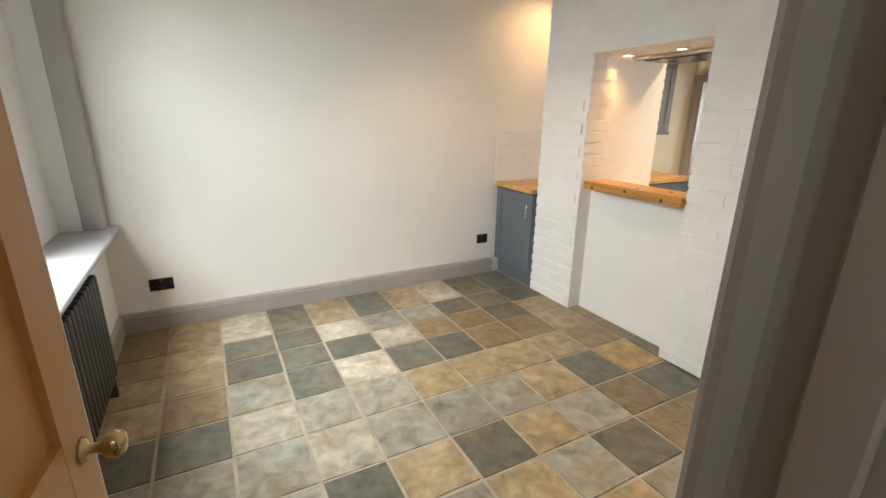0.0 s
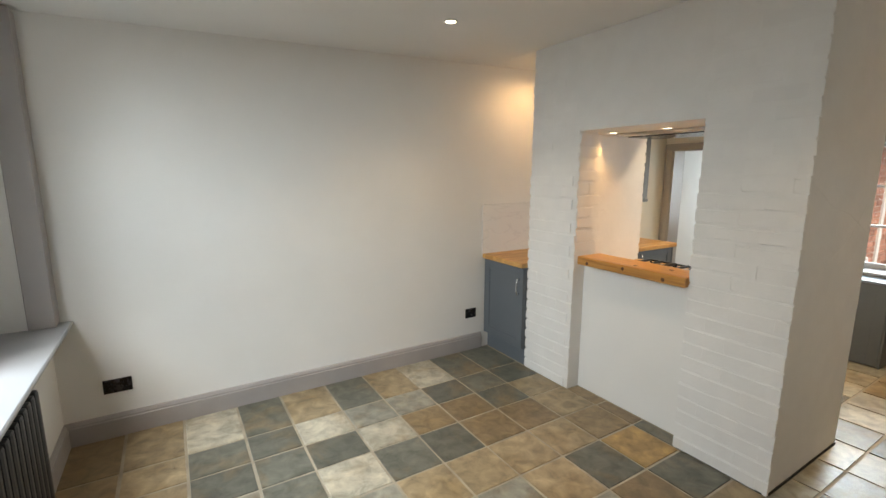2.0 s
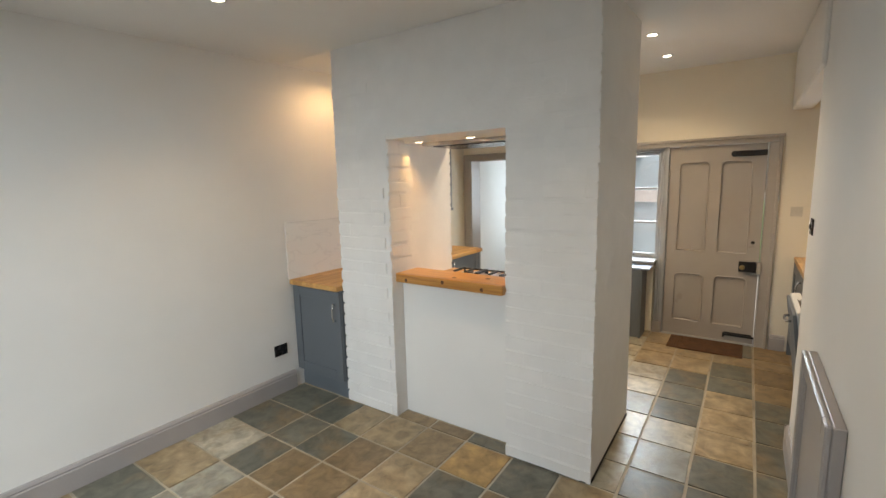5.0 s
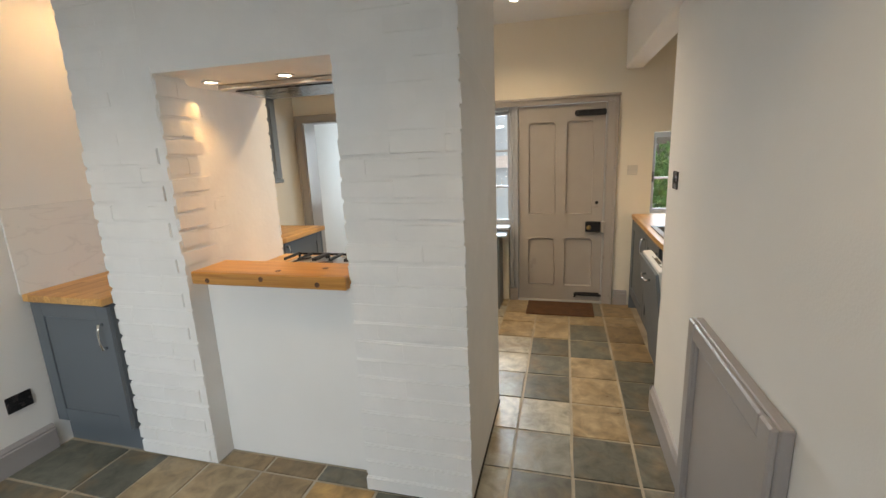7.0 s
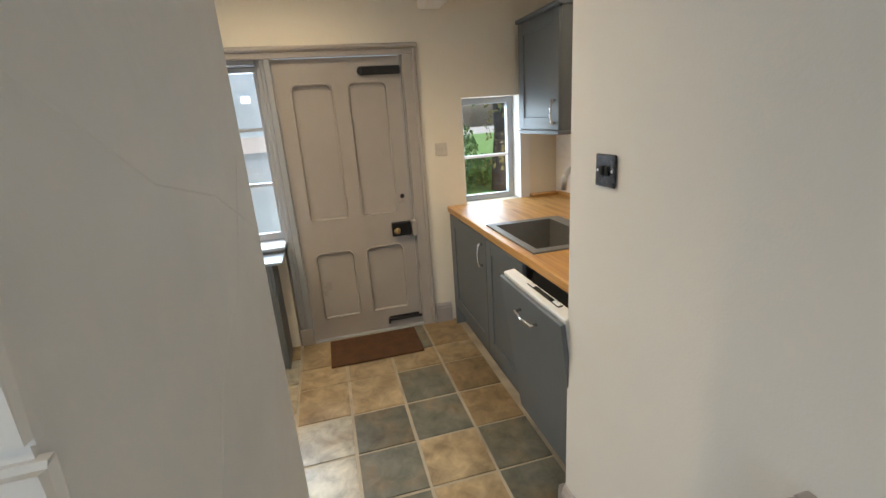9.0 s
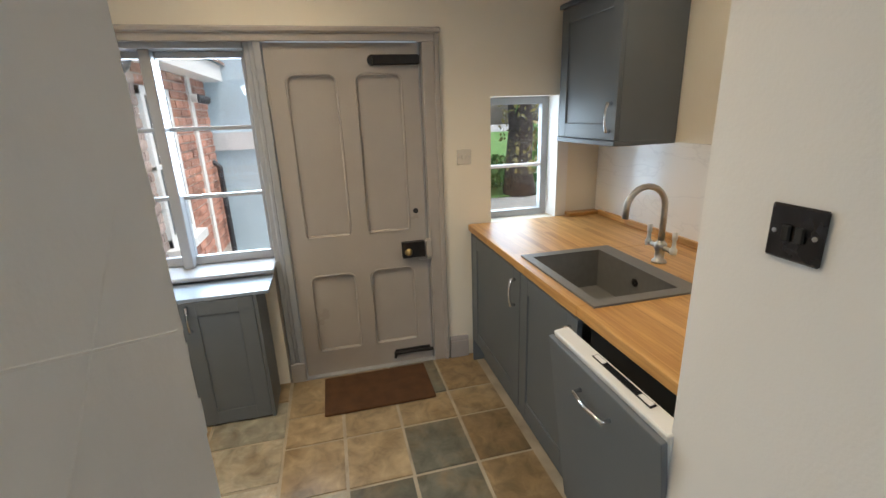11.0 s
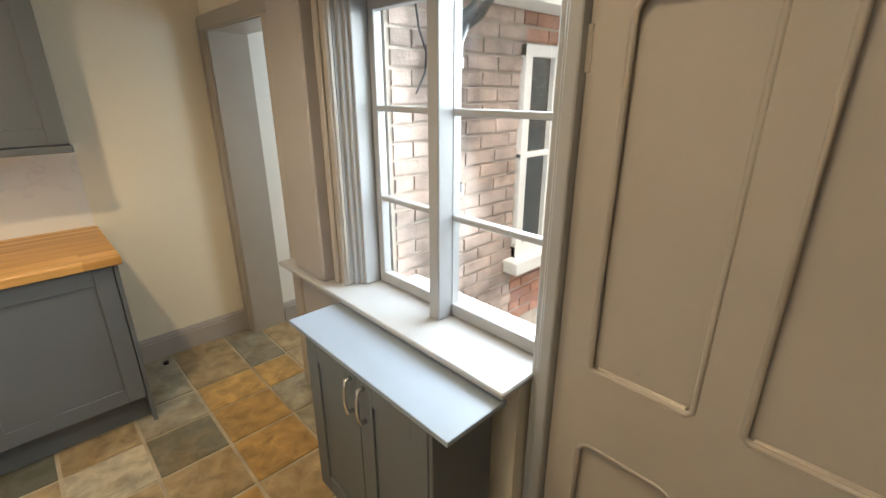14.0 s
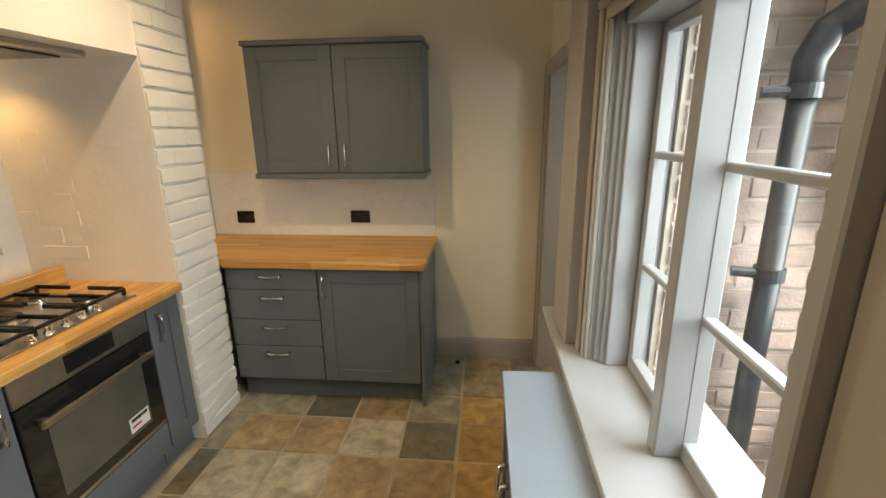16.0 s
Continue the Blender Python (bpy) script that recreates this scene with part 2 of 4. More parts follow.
RED_INK = material("red_print", (0.45, 0.02, 0.06), 0.5, 0, 0.02, 10, 60, 0.0)

# ---------------------------------------------------------------- mesh helpers
def mesh_of(name, bm, mat, smooth=False):
    me = bpy.data.meshes.new(name)
    bmesh.ops.recalc_face_normals(bm, faces=bm.faces)
    bm.to_mesh(me)
    bm.free()
    if smooth:
        for p in me.polygons:
            p.use_smooth = True
    if mat:
        me.materials.append(mat)
    return me


def part(name, bm, mat, parent, label="", smooth=False):
    ob = new(name, mesh_of(name, bm, mat, smooth))
    ob.parent = parent
    return tagged(ob, label)


def thing(name, label, category, m=Matrix(), group="", kind=""):
    ob = new(name)
    ob.empty_display_size = 0.05
    ob.matrix_world = m
    return tagged(ob, label, category, group, kind)


def solid(name, bm, mat, label="", category="", kind="structure", smooth=False, group=""):
    return tagged(new(name, mesh_of(name, bm, mat, smooth)), label, category, group, kind)


def box(x0, x1, y0, y1, z0, z1, bevel=0.0, bm=None, seg=1):
    """A box between those planes, with its edges rounded, into bm or a new bmesh."""
    tmp = bmesh.new()
    bmesh.ops.create_cube(tmp, size=1)
    for v in tmp.verts:
        v.co = Vector(((x0 + x1) / 2 + v.co.x * (x1 - x0), (y0 + y1) / 2 + v.co.y * (y1 - y0), (z0 + z1) / 2 + v.co.z * (z1 - z0)))
    if bevel:
        bmesh.ops.bevel(tmp, geom=list(tmp.edges), offset=bevel, segments=seg, affect="EDGES", profile=0.6)
    return join(bm, tmp)


def join(bm, tmp):
    if bm is None:
        return tmp
    me = bpy.data.meshes.new("tmp")
    tmp.to_mesh(me)
    tmp.free()
    bm.from_mesh(me)
    bpy.data.meshes.remove(me)
    return bm


def tube(points, r, bm=None, sides=10, closed=False, radii=None):
    """A round bar along a line of points."""
    tmp = bmesh.new()
    pts = [Vector(p) for p in points]
    rings, n = [], len(pts)
    ref = None
    for i, p in enumerate(pts):
        a = pts[i - 1] if (i or closed) else p
        c = pts[(i + 1) % n] if (i < n - 1 or closed) else p
        d = (c - a).normalized()
        if ref is None:
            ref = d.orthogonal().normalized()
        ref = (ref - d * ref.dot(d)).normalized()
        s = d.cross(ref)
        rr = radii[i] if radii else r
        rings.append([tmp.verts.new(p + (ref * math.cos(2 * math.pi * k / sides) + s * math.sin(2 * math.pi * k / sides)) * rr) for k in range(sides)])
    for i in range(n if closed else n - 1):
        u, w = rings[i], rings[(i + 1) % n]
        for k in range(sides):
            tmp.faces.new((u[k], u[(k + 1) % sides], w[(k + 1) % sides], w[k]))
    if not closed:
        tmp.faces.new(rings[0])
        tmp.faces.new(rings[-1])
    return join(bm, tmp)


def lathe(profile, base, axis="z", bm=None, sides=20):
    """A turned solid: (radius, height) pairs about an axis through base."""
    tmp = bmesh.new()
    rings = []
    for r, h in profile:
        ring = []
        for k in range(sides):
            a = 2 * math.pi * k / sides
            u, v = math.cos(a) * max(r, 1e-4), math.sin(a) * max(r, 1e-4)
            co = {"z": (u, v, h), "x": (h, u, v), "y": (u, h, v)}[axis]
            ring.append(tmp.verts.new(Vector(base) + Vector(co)))
        rings.append(ring)
    for a, c in zip(rings, rings[1:]):
        for k in range(sides):
            tmp.faces.new((a[k], a[(k + 1) % sides], c[(k + 1) % sides], c[k]))
    tmp.faces.new(rings[0])
    tmp.faces.new(rings[-1])
    return join(bm, tmp)


def extrude_profile(profile, start, end, out, bm=None):
    """A moulding: (out, up) pairs swept straight from start to end; out is the way it stands proud of its wall."""
    tmp = bmesh.new()
    s, e, o = Vector(start), Vector(end), Vector(out)
    d = (e - s).normalized()
    up = Vector((0, 0, 1)) if abs(d.z) < 0.5 else d.cross(o).normalized()
    a = [tmp.verts.new(s + o * p + up * q) for p, q in profile]
    c = [tmp.verts.new(e + o * p + up * q) for p, q in profile]
    n = len(profile)
    for i in range(n):
        tmp.faces.new((a[i], a[(i + 1) % n], c[(i + 1) % n], c[i]))
    tmp.faces.new(a)
    tmp.faces.new(c)
    return join(bm, tmp)


SKIRT = [(0, 0), (0.022, 0), (0.022, 0.115), (0.016, 0.122), (0.018, 0.13), (0.01, 0.145), (0, 0.15)]
ARCH = [(0, 0), (0.03, 0), (0.034, 0.012), (0.028, 0.022), (0.018, 0.03), (0.018, 0.06), (0.024, 0.07), (0.012, 0.08), (0, 0.08)]

# ---------------------------------------------------------------- structure
X0, XF, XK, XD = -0.37, 2.81, 3.77, 5.67
YS, YN, YB = 0.715, 4.05, -0.27
KN = 4.16  # kitchen side of the north wall
T = 0.2


def ceil_at(x):
    return 2.49 + (x - X0) * 0.03 if x < XF else 2.585 + (x - XF) * 0.044


# floor bed of grout under the slates
solid("floor", box(5.87, 8.1, 2.67, KN + 0.1, -0.12, -0.005, bm=box(-0.67, 5.87, -1.6, KN + 0.1, -0.12, -0.005)), GROUT, "riven slate floor with sandy grout", "floor")

# dining window wall with its opening
bm = box(X0 - 0.3, X0, -1.5, 1.9, 0, 2.8)
box(X0 - 0.3, X0, 1.9, 3.96, 0, 0.765, bm=bm)
box(X0 - 0.3, X0, 1.9, 3.96, 2.38, 2.8, bm=bm)
box(X0 - 0.3, X0, 3.96, YN, 0, 2.8, bm=bm)
box(-0.66, -0.56, 3.3, 3.96, 0.79, 2.38, bm=bm)
solid("wall_west", bm, WALL, "white painted wall with a deep window recess", "wall")
solid("wall_north", box(X0 - 0.3, 3.35, YN, YN + 0.3, -0.1, 2.95), WALL, "smooth white painted wall", "wall")
# wall between hall and dining room, with the doorway, and its end beside the dishwasher
bm = box(X0, -0.1, YS - 0.12, YS, 0, 2.8)
box(0.84, 3.79, YS - 0.12, YS, 0, 2.8, bm=bm)
box(-0.1, 0.84, YS - 0.12, YS, 2.03, 2.8, bm=bm)
solid("wall_south", bm, WALL, "white painted wall ending beside the sink run", "wall")
bm = box(3.69, 3.79, YB, YS - 0.12, 0, 2.9)
solid("wall_return", bm, WALL, "white wall return", "wall")
solid("wall_sink", box(3.69, 6.0, YB - T, YB, 0, 2.9), CREAM, "cream wall behind the sink", "wall")
solid("wall_hall", box(X0, 1.6, -1.6, -1.5, 0, 2.8), WALL, "white hall wall", "wall")
solid("wall_hall_east", box(1.5, 1.6, -1.5, YS - 0.12, 0, 2.8), WALL, "white hall wall", "wall")

# kitchen outer wall with two windows and two doors
D0, D1 = XD, XD + 0.2
bm = box(D0, D1, YB, -0.04, 0, 2.95)
box(D0, D1, -0.04, 0.47, 0, 0.9, bm=bm)
box(D0, D1, -0.04, 0.47, 1.66, 2.95, bm=bm)
box(D0, D1, 0.47, 0.86, 0, 2.95, bm=bm)
box(D0, D1, 0.86, 2.75, 1.99, 2.95, bm=bm)
box(D0, D1, 1.80, 2.75, 0, 0.765, bm=bm)
box(D0, D1, 2.75, 3.30, 0, 2.95, bm=bm)
box(D0, D1, 3.30, 4.065, 1.95, 2.95, bm=bm)
box(D0, D1, 4.065, KN, 0, 2.95, bm=bm)
solid("wall_east", bm, CREAM, "cream kitchen wall with back door and window", "wall")
solid("wall_north_kitchen", box(3.35, 5.9, KN, KN + 0.19, -0.1, 2.95), CREAM, "cream kitchen wall", "wall")

# ceilings
for nm, xa, xb in (("ceiling_dining", X0 - 0.3, XF), ("ceiling_kitchen", XF, 5.95)):
    bm = bmesh.new()
    za, zb = ceil_at(xa), ceil_at(xb - 1e-4)
    v = [bm.verts.new(c) for c in ((xa, -1.6, za), (xb, -1.6, zb), (xb, KN + 0.1, zb), (xa, KN + 0.1, za))]
    w = [bm.verts.new(u.co + Vector((0, 0, 0.15))) for u in v]
    bm.faces.new(v), bm.faces.new(w)
    for i in range(4):
        bm.faces.new((v[i], v[(i + 1) % 4], w[(i + 1) % 4], w[i]))
    solid(nm, bm, CEIL, "smooth white ceiling with recessed spotlights", "ceiling")
solid("ceiling_beam", box(3.69, XD, 0.585, 0.735, 2.22, 2.72, 0.012), CEIL, "white boxed-in ceiling beam", "beam")

# lobby behind the inner door
solid("lobby_wall_north", box(D1, 8.0, 4.055, 4.25, 0, 2.6), WALL, "white lobby wall", "wall")
solid("lobby_wall_east", box(8.0, 8.1, 2.65, 4.25, 0, 2.6), WALL, "white lobby wall", "wall")
solid("lobby_ceiling", box(D1, 8.1, 2.65, 4.25, 2.45, 2.55), CEIL, "white lobby ceiling", "ceiling")
solid("lobby_skirting", extrude_profile(SKIRT, (D1 + 0.012, 4.055, 0), (8.0, 4.055, 0), (0, -1, 0)), GREYTRIM, "grey skirting board", "skirting board")

# chimney breast
CZ = 2.75
chimney = new("chimney_breast", None)
tagged(chimney, "white painted brick chimney breast with a hatch opening", "chimney", kind="structure")
part("pier", box(XF, 3.70, 1.63, 2.13, 0, CZ), BRICKPAINT, chimney)
part("pier", box(XF, 2.99, 3.0, 3.48, 0, CZ), BRICKPAINT, chimney)
part("pier", box(2.99, XK, 3.14, 3.48, 0, CZ), BRICKPAINT, chimney)
bm = box(XF, 2.99, 2.13, 3.0, 1.95, CZ)
box(2.99, XK, 2.13, 3.14, 1.95, CZ, bm=bm)
part("lintel", bm, BRICKPAINT, chimney)
part("recessed_panel", box(2.93, 3.03, 2.13, 3.0, 0, 1.004), WALL, chimney)
for pts in ([(2.85, 1.42), (3.1, 1.3), (3.35, 1.25), (3.68, 1.12)], [(2.83, 1.72), (3.2, 1.69), (3.45, 1.64), (3.69, 1.62)], [(2.9, 0.75), (3.15, 1.0), (3.4, 1.1), (3.6, 1.3)], [(3.3, 2.0), (3.5, 1.94), (3.69, 1.85)]):
    part("plaster_ridge", tube([(x, 1.6318, z + 0.2) for x, z in pts], 0.0028, sides=6), BRICKPAINT, chimney)


# thin near-black strips along the foot of the pier
part("foot_strip", box(2.83, 3.69, 1.623, 1.6305, 0, 0.012), DARK, chimney, "dark strip along the foot")
part("foot_strip", box(2.808, 2.812, 1.65, 2.12, 0, 0.008), DARK, chimney)


def skirting(name, start, end, out, mat=GREYTRIM):
    return solid(name, extrude_profile(SKIRT, start, end, out), mat, "moulded grey painted skirting board", "skirting board")


skirting("skirting_north", (X0, YN, 0), (2.74, YN, 0), (0, -1, 0))
skirting("skirting_west", (X0, 0.8, 0), (X0, YN - 0.022, 0), (1, 0, 0))
skirting("skirting_south", (0.92, YS, 0), (3.79, YS, 0), (0, 1, 0))
skirting("skirting_south_end", (3.79, YS + 0.02, 0), (3.79, 0.64, 0), (1, 0, 0))
skirting("skirting_kitchen_north", (4.945, KN, 0), (XD, KN, 0), (0, -1, 0))
skirting("skirting_east", (XD, 0.64, 0), (XD, 0.765, 0), (-1, 0, 0))
skirting("skirting_east_strip", (XD, 3.13, 0), (XD, 3.215, 0), (-1, 0, 0))

# casing of the doorway where the walk begins
bm = box(0.81, 0.84, YS - 0.13, YS + 0.002, 0, 2.0)
box(-0.1, -0.07, YS - 0.13, YS + 0.002, 0, 2.0, bm=bm)
box(-0.1, 0.84, YS - 0.13, YS + 0.002, 2.0, 2.03, bm=bm)
box(0.795, 0.812, YS - 0.11, YS - 0.05, 0, 2.0, 0.004, bm=bm)
extrude_profile(ARCH, (0.825, YS, 0), (0.825, YS, 2.08), (0, 1, 0), bm)
solid("door_frame_hall", bm, GREYTRIM, "dark grey painted door lining", "door frame")

# ---------------------------------------------------------------- openings: dining window
win = thing("window_dining", "grey painted sash window in a deep recess", "window", kind="structure")
bm = box(-0.62, -0.57, 1.9, 1.96, 0.79, 2.38)
for a, c in ((3.23, 3.298), (2.56, 2.62)):
    box(-0.62, -0.57, a, c, 0.79, 2.38, bm=bm)
for a, c in ((0.79, 0.86), (1.55, 1.6), (2.31, 2.38)):
    box(-0.62, -0.575, 1.9, 3.298, a, c, bm=bm)
part("window_frame", bm, SILLGREY, win)
for a in (1.93, 2.6):
    p = part("pane", box(-0.602, -0.598, a, a + 0.65, 0.82, 2.35), GLASS, win)
    p.visible_shadow = False
part("window_sill", box(-0.6, -0.255, 1.8, YN - 0.004, 0.765, 0.79, 0.006), SILLGREY, win)
part("casing", box(-0.435, -0.315, 3.94, YN - 0.003, 0.791, 2.48, 0.004), GREYTRIM, win)

# kitchen window beside the back door, in one moulded frame
win = thing("window_kitchen", "grey painted sliding sash window with small panes", "window", kind="structure")
W0, W1, WZ0, WZ1 = 1.79, 2.69, 0.79, 1.93
part("jamb", box(5.775, 5.865, W1 + 0.005, 2.75, 0.79, 1.99), SILLGREY, win)
part("post", box(5.66, 5.865, 1.695, 1.732, 0.0, 1.99, 0.004), SILLGREY, win)
part("post", box(5.712, 5.865, 1.728, W0, 0.0, 1.99, 0.008), SILLGREY, win)
part("post_bead", box(5.688, 5.714, 1.73, 1.76, 0.0, 1.99, 0.008), SILLGREY, win)
part("head", box(5.70, 5.865, W0, W1 + 0.02, WZ1, 1.99), SILLGREY, win)
for xa, xb, inset in ((5.672, 5.695, 0.047), (5.69, 5.712, 0.03), (5.708, 5.728, 0.014), (5.724, 5.80, 0.0)):
    part("jamb_moulding", box(xa, xb, W1 + inset, 2.75, WZ0, WZ1 + 0.05, 0.006, seg=2), SILLGREY, win)
part("outer_sill", box(5.842, 5.99, 1.75, 2.655, 0.73, 0.778, 0.005), WHITEWOOD, win, "white painted outer sill")
part("window_sill", box(5.565, 5.86, 1.78, 3.25, 0.765, 0.788, 0.005), SILLGREY, win, "pale painted window board")


def sash(y0, y1, x, parent):
    s = box(x, x + 0.04, y0, y0 + 0.035, WZ0, WZ1, 0.003)
    box(x, x + 0.04, y1 - 0.035, y1, WZ0, WZ1, 0.003, bm=s)
    box(x + 0.001, x + 0.039, y0 + 0.004, y1 - 0.004, WZ0 + 0.001, WZ0 + 0.05, 0.003, bm=s)
    box(x + 0.001, x + 0.039, y0 + 0.004, y1 - 0.004, WZ1 - 0.035, WZ1 - 0.001, 0.003, bm=s)
    fr = part("sash", s, SILLGREY, parent)
    for z in (1.18, 1.545):
        part("glazing_bar", box(x + 0.002, x + 0.036, y0 + 0.03, y1 - 0.03, z - 0.011, z + 0.011, 0.004), SILLGREY, fr)
    for za, zb in ((WZ0 + 0.05, 1.17), (1.19, 1.535), (1.555, WZ1 - 0.03)):
        p = part("pane", box(x + 0.018, x + 0.022, y0 + 0.03, y1 - 0.03, za, zb), GLASS, fr)
        p.visible_shadow = False


sash(2.24, W1, 5.80, win)
sash(W0 - 0.01, 2.255, 5.795, win)
part("mullion", box(5.728, 5.80, 2.222, 2.275, WZ0, WZ1, 0.004), SILLGREY, win)

# moulded casing round window and back door together
bm = box(5.655, 5.672, 2.737, 2.825, 0.788, 1.954, 0.004)
box(5.64, 5.656, 2.79, 2.825, 0.788, 1.994, 0.006, bm=bm)
box(5.645, 5.656, 2.742, 2.758, 0.788, 1.954, 0.005, bm=bm)
box(5.655, 5.672, 0.775, 2.825, 1.955, 2.02, 0.004, bm=bm)
box(5.635, 5.662, 0.765, 2.835, 1.995, 2.025, 0.008, bm=bm)
box(5.655, 5.70, 0.775, 0.872, 0, 1.954, 0.004, bm=bm)
box(5.64, 5.656, 0.775, 0.805, 0, 1.994, 0.006, bm=bm)
box(5.652, 5.672, 1.70, 1.79, 0, 0.13, 0.006, bm=bm)
box(5.701, 5.78, 0.84, 0.879, 0, 1.985, bm=bm)
solid("door_casing_back", bm, DOORGREY, "grey moulded casing around door and window", "door frame")
solid("threshold", box(5.66, 5.92, 0.865, 1.70, -0.004, 0.012, 0.004), SILLGREY, "worn pale threshold strip", "threshold")

# boxed column on the window board, and the grey panel under it
solid("boxed_column", box(5.60, 5.671, 2.85, 3.13, 0.788, 2.70, 0.008), GREYTRIM, "grey painted boxed-in column", "column")
solid("sill_panel", box(5.625, 5.671, 2.52, 3.13, 0.0, 0.765, 0.004), GREYTRIM, "grey painted panel below the window board", "panel")

# back door with four moulded panels
door = thing("door_back", "grey four-panel back door with black ironwork", "door", kind="structure")
DY0, DY1, DH = 0.885, 1.692, 1.955
part("door_leaf", box(5.712, 5.735, DY0, DY1, 0.012, DH), DOORGREY, door)


def panel_path(y0, y1, z0, z1, r):
    pts = []
    for cy, cz, a0 in ((y1 - r, z1 - r, 0), (y0 + r, z1 - r, 90)):
        for k in range(7):
            a = radians(a0 + 15 * k)
            pts.append((cy + r * math.cos(a), cz + r * math.sin(a)))
    pts += [(y0, z0 + r * 0.3), (y0 + r * 0.3, z0), (y1 - r * 0.3, z0), (y1, z0 + r * 0.3)]
    return pts


def panel_sheet(y0, y1, z0, z1, holes, x0, x1):
    """A board with shaped openings, made of its rim strips and corner pieces."""
    b = bmesh.new()
    outer = [(y0, z0), (y1, z0), (y1, z1), (y0, z1)]
    edges = []
    for loop in [outer] + holes:
        vs = [b.verts.new((x0, p, q)) for p, q in loop]
        edges += [b.edges.new((vs[i], vs[(i + 1) % len(vs)])) for i in range(len(vs))]
    bmesh.ops.triangle_fill(b, edges=edges, use_beauty=True)
    ret = bmesh.ops.extrude_face_region(b, geom=list(b.faces))
    for v in ret["geom"]:
        if isinstance(v, bmesh.types.BMVert):
            v.co.x = x1
    return b


PAN = [(1.338, 1.598, 0.905, 1.80), (0.985, 1.24, 0.905, 1.80), (1.338, 1.602, 0.165, 0.668), (0.975, 1.245, 0.165, 0.668)]
part("stiles_and_rails", panel_sheet(DY0, DY1, 0.012, DH, [panel_path(*p, 0.045) for p in PAN], 5.692, 5.712), DOORGREY, door)
for p in PAN:
    loop = [(5.698, a, c) for a, c in panel_path(*p, 0.045)]
    part("panel_moulding", tube(loop, 0.009, closed=True, sides=8), DOORGREY, door, smooth=True)
# sloped ledges added in the same paint to imitate the gloss highlight below each panel
for y0, y1, z0, z1 in PAN:
    b = box(5.69, 5.71, y0 + 0.02, y1 - 0.02, z0 - 0.006, z0 + 0.012)
    for v in b.verts:
        if v.co.x < 5.7 and v.co.z > z0:
            v.co.z -= 0.016
    part("panel_ledge", b, DOORGREY, door, "sloped lower edge of a panel, shaped to catch light")
lock = part("rim_lock", box(5.655, 5.692, 0.905, 1.045, 0.735, 0.835, 0.004), BLACKIRON, door, "black iron rim lock")
part("knob", lathe([(0.006, 0), (0.008, -0.02), (0.02, -0.03), (0.024, -0.042), (0.018, -0.055), (0.0, -0.058)], (5.655, 1.015, 0.785), "x"), BRASS, lock, "worn brass knob", True)
part("keep", box(5.635, 5.69, 0.865, 0.9, 0.73, 0.84, 0.004), DOORGREY, door)
part("latch_bar", box(5.66, 5.685, 0.86, 0.94, 0.712, 0.722, 0.002), STEEL, door)
part("keyhole", lathe([(0.016, 0), (0.016, -0.004), (0.007, -0.005), (0.007, -0.001)], (5.692, 0.945, 1.02), "x"), BLACKIRON, door)
bm = box(5.66, 5.69, 0.885, 1.14, 1.84, 1.892, 0.006)
lathe([(0.028, 0), (0.028, -0.012), (0, -0.014)], (5.69, 1.14, 1.866), "x", bm)
part("top_latch", bm, BLACKIRON, door, "black iron night latch")
bm = tube([(5.675, 0.88, 0.08), (5.675, 1.14, 0.088)], 0.011)
tube([(5.675, 1.125, 0.09), (5.67, 1.135, 0.055)], 0.009, bm)
box(5.683, 5.692, 0.9, 1.13, 0.068, 0.105, bm=bm)
part("bolt", bm, BLACKIRON, door, "black iron slide bolt")
for z in (0.28, 1.7):
    part("hinge", box(5.688, 5.694, 1.683, 1.70, z - 0.05, z + 0.05, 0.002), DOORGREY, door)

# inner doorway to the lobby
bm = box(5.66, D1 + 0.011, 4.04, 4.064, 0, 1.95)
box(5.66, D1 + 0.01, 3.275, 3.30, 0, 1.95, bm=bm)
box(5.66, D1 + 0.01, 3.275, 4.064, 1.925, 1.952, bm=bm)
box(5.645, 5.672, 4.055, 4.145, 0, 1.99, 0.008, bm=bm)
box(5.635, 5.65, 4.12, 4.148, 0, 1.995, 0.005, bm=bm)
box(5.645, 5.672, 3.215, 3.29, 0, 1.99, 0.008, bm=bm)
box(5.64, 5.672, 3.205, 4.15, 1.93, 2.01, 0.008, bm=bm)
solid("door_frame_lobby", bm, DOORGREY, "grey painted door frame without a door", "door frame")

# small casement above the worktop
win = thing("window_small", "small grey painted casement window with one bar", "window", kind="structure")
bm = box(5.80, 5.85, 0.03, 0.075, 0.91, 1.66, 0.003)
box(5.80, 5.85, 0.425, 0.47, 0.91, 1.66, 0.003, bm=bm)
box(5.801, 5.849, 0.03, 0.47, 0.90, 0.945, 0.003, bm=bm)
box(5.801, 5.849, 0.03, 0.47, 1.615, 1.66, 0.003, bm=bm)
fr = part("window_frame", bm, SILLGREY, win)
part("glazing_bar", box(5.806, 5.84, 0.07, 0.43, 1.225, 1.245, 0.003), WHITEWOOD, fr)
for za, zb in ((0.945, 1.225), (1.245, 1.615)):
    p = part("pane", box(5.823, 5.827, 0.07, 0.43, za, zb), GLASS, fr)
    p.visible_shadow = False
part("catch", box(5.785, 5.802, 0.435, 0.45, 1.2, 1.3, 0.003), BLACKIRON, win, "black iron casement catch")
solid("small_window_reveal", box(5.665, 5.80, -0.045, 0.03, 0.905, 1.665), WALL, "white painted window reveal", "window reveal")

